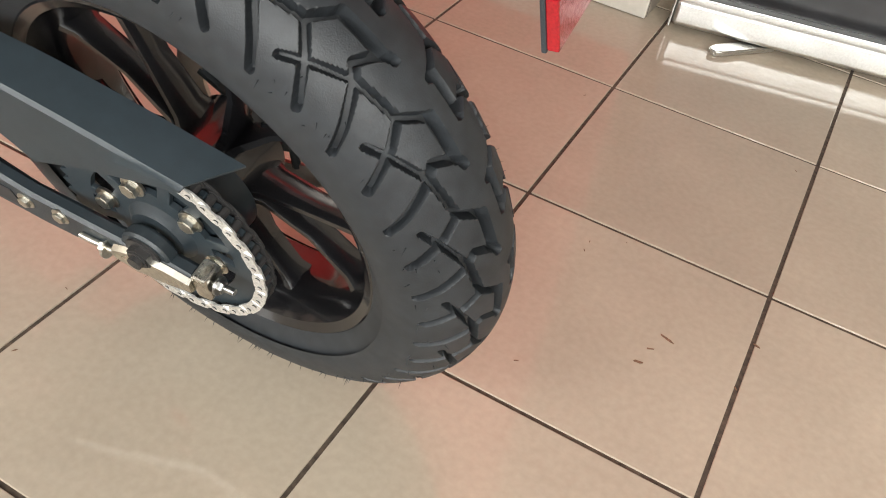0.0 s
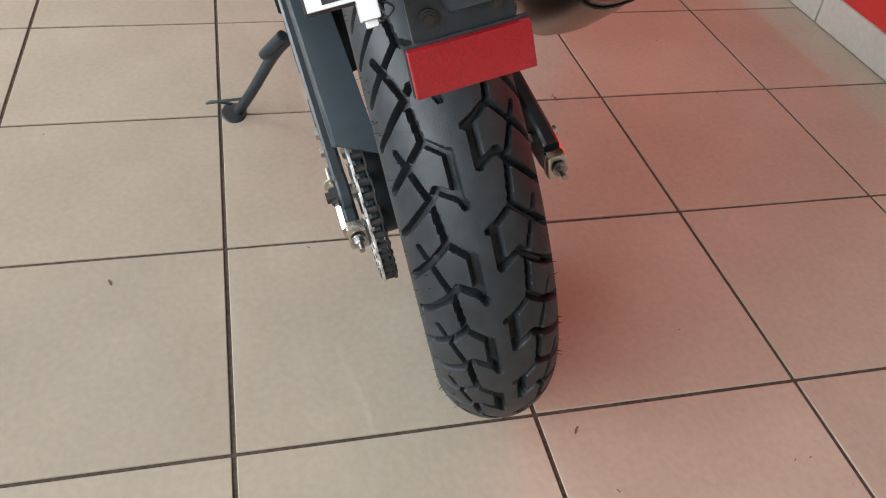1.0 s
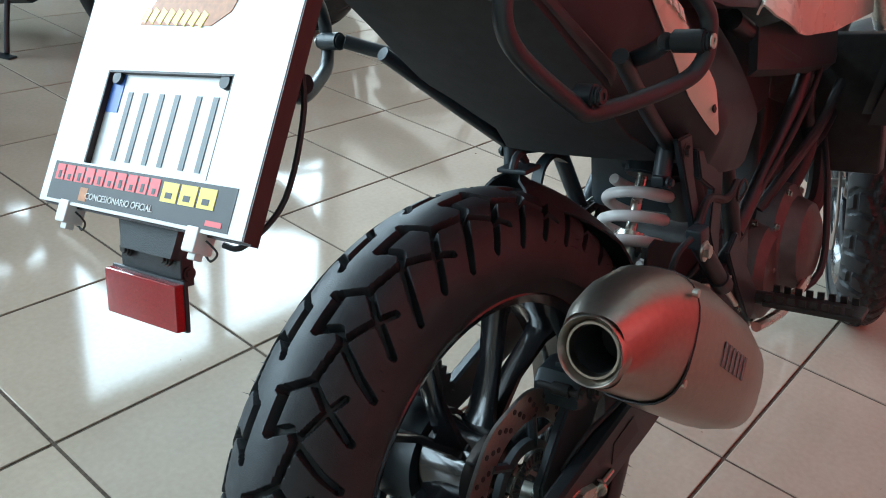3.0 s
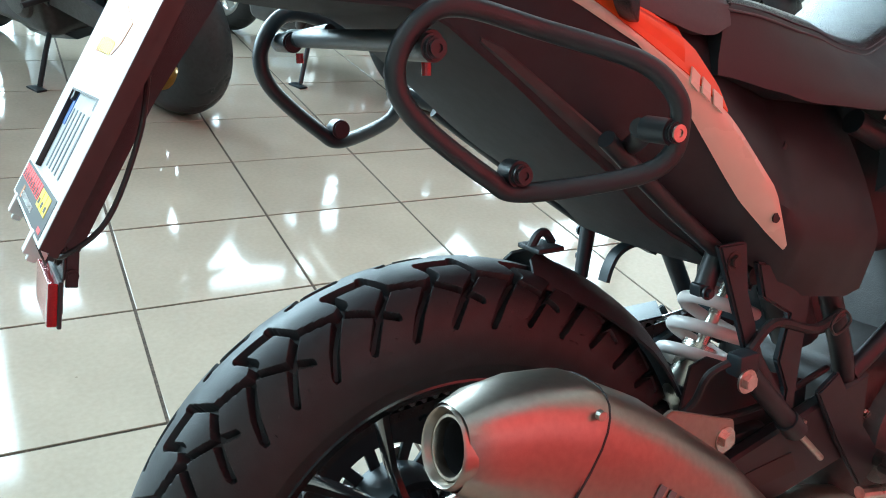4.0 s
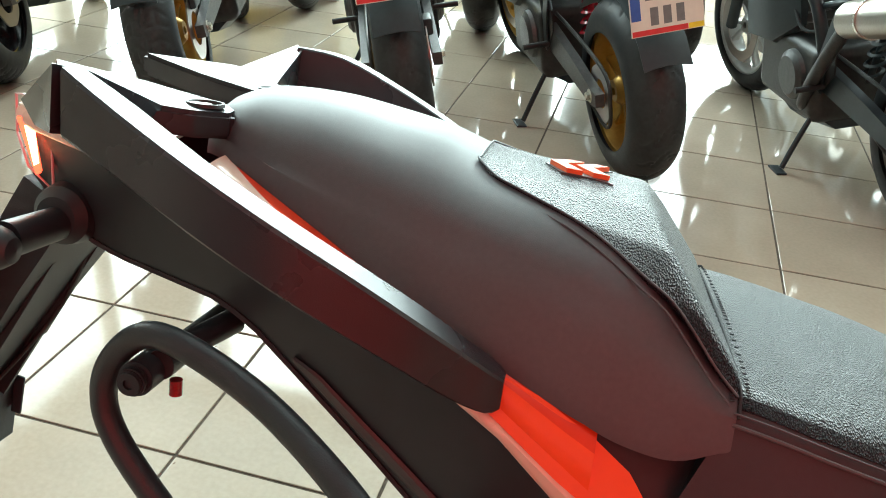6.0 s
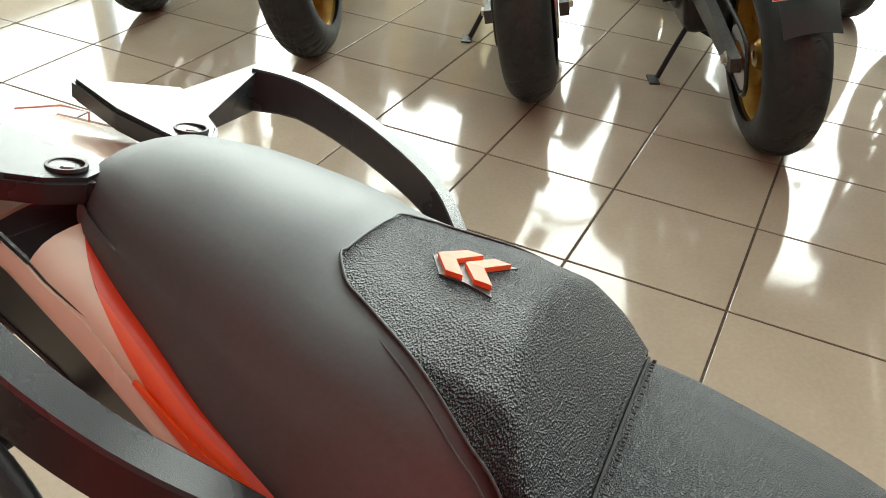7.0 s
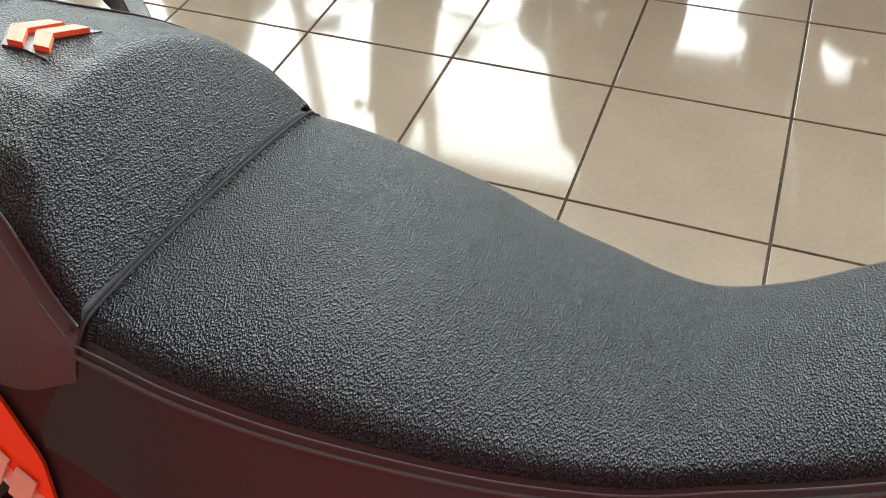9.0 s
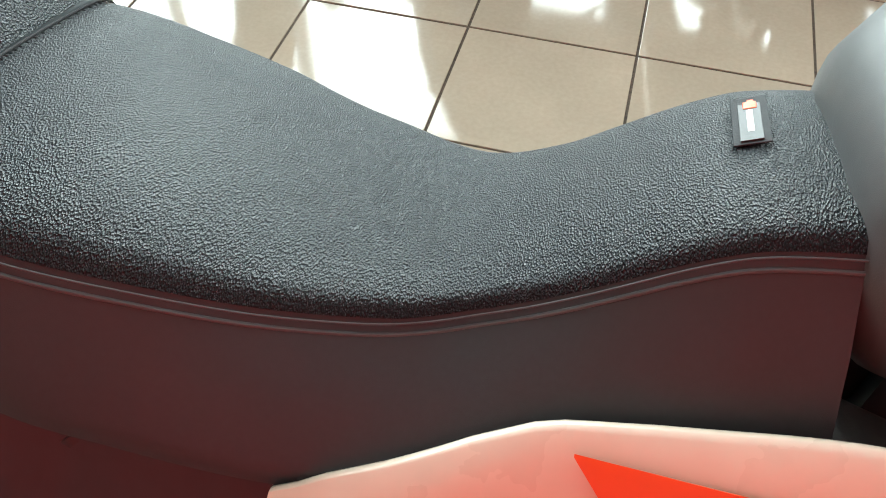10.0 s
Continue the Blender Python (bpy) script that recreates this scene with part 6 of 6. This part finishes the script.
# ---- the row of other motorcycles ----
def street_bike(place, label, rim_mat, paint, plate_on=True, silencer=None, tread=ROAD, seat_z=0.83, lean=-11.0, steer=6.0, radius=0.315, half=0.088, tail_paint=None):
    """A parked motorcycle: x ahead from under its rear axle, y to its left."""
    b = tagged(new("parked_motorcycle"), label, "motorcycle", "row of parked motorcycles")
    b.matrix_world = place @ pose(0, 0, 0.003, lean, 0, 0)
    w = wheel("rear_wheel", rim_mat, b, pose(0, 0, radius), 0.216, half * 0.92, 0.05, 5, 0.26)
    t = new("tyre", tyre_mesh(radius, half, 0.216, tread, 20, 0.005, 300, 44))
    t.parent = w
    part("brake_disc", disc_mesh(0.11, 0.06, -half - 0.012, 0.005), BRAKE, w)
    part("sprocket", disc_mesh(0.10, 0.05, half + 0.008, 0.006), BRAKE, w)
    part("caliper", block((-0.02, -half - 0.035, radius + 0.07), (0.07, -half + 0.005, radius + 0.13), 0.01), SATIN, b)
    for side in (-1, 1):
        y = side * (half + 0.035)
        part("swingarm", loft([[(x, y + dy, z + dz) for dy, dz in ((-0.016, -h), (0.016, -h), (0.016, h), (-0.016, h))] for x, z, h in ((-0.06, radius, 0.022), (0.0, radius, 0.03), (0.2, radius + 0.03, 0.04), (0.52, radius + 0.07, 0.05))]), ENGINE if rim_mat is not SILVER_RIM else SATIN, b)
        part("axle_nut", bolt((0, y + side * 0.016, radius), (0, side, 0), 0.016, 0.014), STEEL, b)
        part("frame_tube", tube([(0.50, side * 0.13, 0.42), (0.56, side * 0.15, 0.62), (0.72, side * 0.16, 0.72), (1.0, side * 0.10, 0.82), (1.08, side * 0.04, 0.9)], 0.022, 12), FRAME, b)
        part("subframe_tube", tube([(0.54, side * 0.13, 0.62), (0.3, side * 0.12, 0.70), (0.0, side * 0.09, 0.80), (-0.14, side * 0.06, 0.84)], 0.012, 10), FRAME, b)
        part("foot_bracket", plate([(0.38, 0.62), (0.42, 0.64), (0.50, 0.46), (0.50, 0.34), (0.46, 0.33), (0.45, 0.44)], side * 0.15, side * 0.158, 0.002), SATIN, b)
        part("foot_peg", rod((0.46, side * 0.15, 0.36), (0.46, side * 0.25, 0.36), 0.011), RUBBER, b)
        st = part("indicator", rod((-0.16, side * 0.05, 0.80), (-0.16, side * 0.14, 0.80), 0.006), SATIN, b)
        part("indicator_lens", moved(lathe([(0, -0.012), (0.014, -0.008), (0.018, 0.01), (0.012, 0.024), (0, 0.026)], 18), pose(-0.16, side * 0.15, 0.80, 0, 0, 90)), LENS_CLEAR, st)
        part("fork_leg", rod((1.42, side * 0.10, 0.31), (1.16, side * 0.10, 0.92), 0.025), ALU if rim_mat is GOLD else SATIN, b)
        m = part("mirror", join(rod((1.0, side * 0.24, 1.05), (1.02, side * 0.34, 1.20), 0.005), moved(lathe([(0, -0.008), (0.05, -0.006), (0.05, 0.006), (0, 0.008)], 20), pose(1.02, side * 0.36, 1.22, 0, 0, 90))), SATIN, b)
    e = part("engine", join(block((0.48, -0.17, 0.20), (0.95, 0.17, 0.48), 0.04, 3), moved(block((-0.10, -0.15, 0), (0.10, 0.15, 0.26), 0.015), pose(0.80, 0, 0.42, 0, 22, 0))), DARK_ENGINE, b)
    for side in (-1, 1):
        part("engine_cover", moved(lathe([(0.0, 0.035), (0.07, 0.034), (0.09, 0.02), (0.095, 0.0), (0.0, 0.0)], 30), pose(0.64, side * 0.165, 0.35, 0, 0, 0 if side > 0 else 180)), ENGINE, e)
    fins = bmesh.new()
    for k in range(6):
        fins = join(fins, moved(block((-0.115, -0.165, 0.05 + 0.035 * k), (0.115, 0.165, 0.056 + 0.035 * k)), pose(0.80, 0, 0.42, 0, 22, 0)))
    part("cooling_fin", fins, ENGINE, e)
    for side in (-1, 1):
        part("side_fairing", loft([[(x, side * (y + d), z) for d, z in ((-0.02, z0), (0.0, z0 + 0.01), (0.012, (z0 + z1) / 2), (0.0, z1 - 0.01), (-0.02, z1))] for x, y, z0, z1 in ((0.66, 0.15, 0.52, 0.74), (0.80, 0.19, 0.42, 0.80), (1.0, 0.20, 0.40, 0.86), (1.12, 0.15, 0.55, 0.86))]), paint, b)
        part("heel_plate", plate([(0.40, 0.50), (0.50, 0.48), (0.53, 0.38), (0.47, 0.34), (0.40, 0.42)], side * 0.142, side * 0.148, 0.002), DARK_ENGINE, b)
        part("tail_panel", loft([[(x, side * (y + d), z) for d, z in ((-0.015, z0), (0.0, z0 + 0.012), (0.004, z1 - 0.02), (-0.012, z1))] for x, y, z0, z1 in ((-0.18, 0.07, seat_z + 0.03, seat_z + 0.10), (0.05, 0.115, seat_z - 0.08, seat_z + 0.04), (0.32, 0.14, seat_z - 0.16, seat_z - 0.01), (0.50, 0.13, seat_z - 0.22, seat_z - 0.05))]), SATIN, b)
    part("radiator", block((1.02, -0.16, 0.42), (1.06, 0.16, 0.72), 0.006), DARK_ENGINE, b)
    part("belly_pan", loft([[(x, w0 * u, z + h * v) for u, v in ((-1, 1), (-0.9, -0.2), (-0.5, -1), (0.5, -1), (0.9, -0.2), (1, 1))] for x, w0, z, h in ((0.50, 0.13, 0.22, 0.05), (0.72, 0.15, 0.19, 0.06), (1.0, 0.13, 0.24, 0.08), (1.06, 0.10, 0.32, 0.06))]), SATIN, b)
    part("shock_absorber", join(rod((0.34, 0.0, 0.66), (0.44, 0.0, 0.36), 0.012), *[moved(lathe([(0.030, -0.006), (0.040, 0.0), (0.030, 0.006)], 18), pose(0.355 + 0.014 * k, 0, 0.61 - 0.042 * k, 72, 0, 0)) for k in range(6)]), RED_PAINT if rim_mat is GOLD else SATIN, b)
    part("chain", tube([(-0.10, half + 0.014, radius), (-0.02, half + 0.014, radius + 0.098), (0.5, half + 0.014, 0.46), (0.55, half + 0.014, 0.43), (0.5, half + 0.014, 0.39), (-0.02, half + 0.014, radius - 0.098)], 0.007, 8, 6, True), DARK_ENGINE, b)
    part("tail", loft([[(x, w0 * u, z + h * v) for u, v in ((-1, -0.3), (-0.6, -1), (0.6, -1), (1, -0.3), (0.85, 0.7), (0.4, 1), (-0.4, 1), (-0.85, 0.7))] for x, w0, z, h in ((-0.24, 0.03, seat_z + 0.11, 0.012), (-0.20, 0.07, seat_z + 0.09, 0.035), (0.0, 0.11, seat_z + 0.03, 0.055), (0.25, 0.13, seat_z - 0.03, 0.06), (0.45, 0.12, seat_z - 0.07, 0.06))]), tail_paint or paint, b)
    part("seat", loft([[(x, w0 * u, z + h * v) for u, v in ((-1, -1), (1, -1), (1.02, 0), (0.85, 0.8), (0.4, 1), (-0.4, 1), (-0.85, 0.8), (-1.02, 0))] for x, w0, z, h in ((-0.10, 0.05, seat_z + 0.10, 0.015), (-0.02, 0.10, seat_z + 0.10, 0.03), (0.18, 0.12, seat_z + 0.06, 0.035), (0.26, 0.13, seat_z + 0.0, 0.04), (0.45, 0.12, seat_z - 0.02, 0.035), (0.62, 0.09, seat_z + 0.01, 0.03))]), VINYL, b)
    part("tank", loft([[(x, w0 * math.cos(a), z + h * math.sin(a)) for a in (2 * math.pi * k / 16 for k in range(16))] for x, w0, z, h in ((0.58, 0.07, seat_z + 0.02, 0.05), (0.66, 0.13, seat_z + 0.06, 0.10), (0.84, 0.17, seat_z + 0.09, 0.14), (1.0, 0.13, seat_z + 0.08, 0.12), (1.08, 0.06, seat_z + 0.06, 0.06))]), paint, b)
    part("rear_mudguard", sheet([[(0.0 + (radius + 0.05) * math.cos(a), 0.075 * u, radius + (radius + 0.05 - 0.02 * u * u) * math.sin(a)) for u in (-1, -0.5, 0, 0.5, 1)] for a in (radians(150 - 14 * k) for k in range(9))], 0.004), SATIN, b)
    part("tail_light", block((-0.245, -0.05, seat_z + 0.085), (-0.215, 0.05, seat_z + 0.12), 0.006), LENS_RED, b)
    if plate_on:
        c = part("plate_carrier", loft([[(x, 0.03 * u, z + 0.006 * v) for u, v in ((-1, -1), (1, -1), (1, 1), (-1, 1))] for x, z in ((-0.12, 0.84), (-0.22, 0.74), (-0.27, 0.64))]), SATIN, b)
        P = pose(-0.285, 0, 0.675, 90, 0, -90) @ pose(0, 0, 0, -14, 0, 0)
        pl = part("number_plate", moved(block((-0.11, -0.085, 0.0), (0.11, 0.085, 0.003), 0.001), P), PLATE_WHITE, b, "white number plate with a blue band")
        part("blue_band", moved(block((-0.107, -0.04, 0.003), (-0.078, 0.08, 0.0036)), P), BLUE_INK, pl, smooth=False)
        part("dealer_strip", moved(block((-0.107, -0.083, 0.003), (0.06, -0.068, 0.0036)), P), RED_INK, pl, smooth=False)
        part("dealer_strip", moved(block((0.062, -0.083, 0.003), (0.107, -0.068, 0.0036)), P), YELLOW_INK, pl, smooth=False)
        for row, (count, x0) in enumerate(((4, -0.062), (3, -0.05))):
            for k in range(count):
                x = x0 + 0.039 * k
                part("bar", moved(block((x, 0.012 - 0.07 * row, 0.003), (x + 0.024, 0.062 - 0.07 * row, 0.0036)), P), GREY_INK, pl, smooth=False)
        part("plate_lamp", moved(block((-0.03, 0.086, -0.01), (0.03, 0.10, 0.02), 0.004), P), SATIN, c)
    if silencer:
        s0, s1 = (Vector((0.24, 0.20, 0.66)), Vector((-0.20, 0.23, 0.79))) if silencer == "high" else (Vector((0.34, -0.20, 0.42)), Vector((0.0, -0.22, 0.40)))
        ex = part("silencer", join(rod(s0, s1, 0.058, n=28, bevel=0.008)), SILENCER, b, "brushed steel silencer")
        d = (s1 - s0).normalized()
        part("end_cap", join(rod(s1, s1 + d * 0.02, 0.056, 0.045, 28), rod(s1 + d * 0.018, s1 + d * 0.06, 0.030, n=24)), STEEL, ex)
        part("bore", rod(s1 + d * 0.058, s1 + d * 0.0605, 0.025, n=20), INK, ex)
        part("clamp", rod(s0.lerp(s1, 0.3), s0.lerp(s1, 0.33), 0.061, n=28), STEEL, ex)
        part("exhaust_pipe", tube([s0, (0.48, s0.y * 0.9, 0.38), (0.6, s0.y * 0.7, 0.24), (0.9, -0.10, 0.2), (1.02, -0.08, 0.4)], 0.024, 12), DARK_ENGINE, b)
    f = wheel("front_wheel", rim_mat, b, pose(1.42, 0, 0.302, 0, 20, steer), 0.216, 0.06, 0.045, 5, 0.26)
    t = new("tyre", tyre_mesh(0.302, 0.06, 0.216, tread, 20, 0.004, 220, 30))
    t.parent = f
    part("brake_disc", join(disc_mesh(0.155, 0.11, 0.062, 0.005), disc_mesh(0.155, 0.11, -0.067, 0.005)), BRAKE, f)
    part("front_mudguard", sheet([[(1.42 + 0.33 * math.cos(a), 0.065 * u, 0.302 + (0.33 - 0.02 * u * u) * math.sin(a)) for u in (-1, -0.5, 0, 0.5, 1)] for a in (radians(140 - 13 * k) for k in range(9))], 0.004), paint, b)
    part("headlight", moved(lathe([(0, 0.10), (0.05, 0.09), (0.09, 0.02), (0.092, -0.02), (0.085, -0.03), (0, -0.035)], 28), pose(1.26, 0, 0.92, 0, 0, 90)), SATIN, b)
    part("handlebar", tube([(0.94, -0.38, 1.03), (1.0, -0.2, 1.05), (1.08, 0, 1.0), (1.0, 0.2, 1.05), (0.94, 0.38, 1.03)], 0.011, 10), SATIN, b)
    st = part("side_stand", tube([(0.52, 0.13, 0.26), (0.50, 0.2, 0.16), (0.47, 0.27, 0.0615)], 0.010, 10), FRAME, b)
    part("stand_foot", moved(block((-0.04, -0.02, 0), (0.04, 0.02, 0.008), 0.003), pose(0.47, 0.285, 0.052, -lean, 0, 0)), FRAME, st)
    part("wire", tube([(0.5, 0.1, 0.55), (0.62, 0.16, 0.52), (0.74, 0.15, 0.62), (0.9, 0.1, 0.75)], 0.006, 8), RUBBER, b)
    return b


street_bike(pose(-2.12, 2.47, 0, 0, 0, 112), "black parked motorcycle with black wheels", GLOSS, SATIN, tread=TRAIL)
street_bike(pose(-1.29, 2.44, 0, 0, 0, 110), "parked trail motorcycle with gold wheels and knobbly tyre", GOLD, SATIN, tread=KNOB, seat_z=0.88)
street_bike(pose(-0.44, 2.53, 0, 0, 0, 110), "black parked motorcycle with gold wheels and number plate", GOLD, SATIN)
street_bike(pose(0.35, 2.58, 0, 0, 0, 115), "black parked sports motorcycle with wide rear tyre and gold wheels", GOLD, SATIN, half=0.092)
street_bike(pose(1.30, 2.48, 0, 0, 0, 110), "dark parked motorcycle with white tail, silver wheels and steel silencer", SILVER_RIM, SATIN, silencer="high", plate_on=False, tail_paint=WHITE)
street_bike(pose(2.10, 2.62, 0, 0, 0, 110), "dark parked motorcycle with red wheels and number plate", RED_PAINT, SATIN, silencer="low")
street_bike(pose(3.15, 2.70, 0, 0, 0, 110), "dark parked motorcycle at the end of the row", GLOSS, SATIN)

for n, (x, y, yaw) in enumerate(((-1.55, 4.15, 104), (-0.55, 4.2, 100), (0.45, 4.1, 106), (1.5, 4.15, 100), (2.6, 4.2, 103))):
    street_bike(pose(x, y, 0, 0, 0, yaw), "dark parked motorcycle in the second row", GLOSS if n % 2 else SILVER_RIM, SATIN, plate_on=n % 2 == 1, silencer="low" if n == 3 else None)

# bits of dirt and dry fibres on the tiles and joints
bm = bmesh.new()
rng = random.Random(11)
spots = [(-0.30, -0.232, 0.012), (-0.279, -0.168, 0.010), (-0.285, -0.20, 0.007), (-0.415, -0.297, 0.006), (0.822, -0.303, 0.012), (0.835, -0.300, 0.008), (1.259, -0.446, 0.010), (-0.034, -0.05, 0.009), (0.352, 0.586, 0.008)]
spots += [(rng.uniform(-0.6, 1.6), rng.uniform(-0.9, 1.2), rng.uniform(0.0015, 0.004)) for _ in range(36)]
for x, y, size in spots:
    a = rng.uniform(0, math.pi)
    ring = []
    for k in range(7):
        b = 2 * math.pi * k / 7
        u, v = size * math.cos(b) * rng.uniform(0.6, 1.1), 0.22 * size * math.sin(b) * rng.uniform(0.5, 1.3)
        ring.append((x + u * math.cos(a) - v * math.sin(a), y + u * math.sin(a) + v * math.cos(a)))
    low, high = [bm.verts.new((p, q, -0.0004)) for p, q in ring], [bm.verts.new((p, q, rng.uniform(0.0004, 0.0010))) for p, q in ring]
    bm.faces.new(high)
    for k in range(7):
        bm.faces.new((low[k], low[(k + 1) % 7], high[(k + 1) % 7], high[k]))
tagged(part("floor_dirt", bm, DIRT, smooth=False), "small brown bits of dirt on the tiles", "dirt", kind="stuff")

# ---- floor tiles, last ----
me = None
far = []
for i in range(-12, 14):
    for j in range(-6, 15):
        x, y = i * TILE_SIZE, j * TILE_SIZE
        if not (REAR_X < x < 5.3 and y + TILE_SIZE < WINDOW_Y + 0.2):
            continue
        if -6 <= i <= 6 and -3 <= j <= 11:
            if me is None:
                ob = part("tile", block((0.0032, 0.0032, -0.02), (TILE_SIZE - 0.0032, TILE_SIZE - 0.0032, 0), 0.0014, 2), TILE, floor, smooth=False)
                me = ob.data
            else:
                ob = new("tile", me)
                ob.parent = floor
            jit = random.Random(i * 101 + j)
            ob.matrix_basis = pose(x, y, 0, jit.uniform(-0.05, 0.05), jit.uniform(-0.05, 0.05), 0)
        else:
            far.append((x, y))
bms = [block((x + 0.0032, y + 0.0032, -0.02), (x + TILE_SIZE - 0.0032, y + TILE_SIZE - 0.0032, 0)) for x, y in far]
tagged(part("tiles_beyond", join(*bms), TILE, floor, smooth=False), kind="stuff")
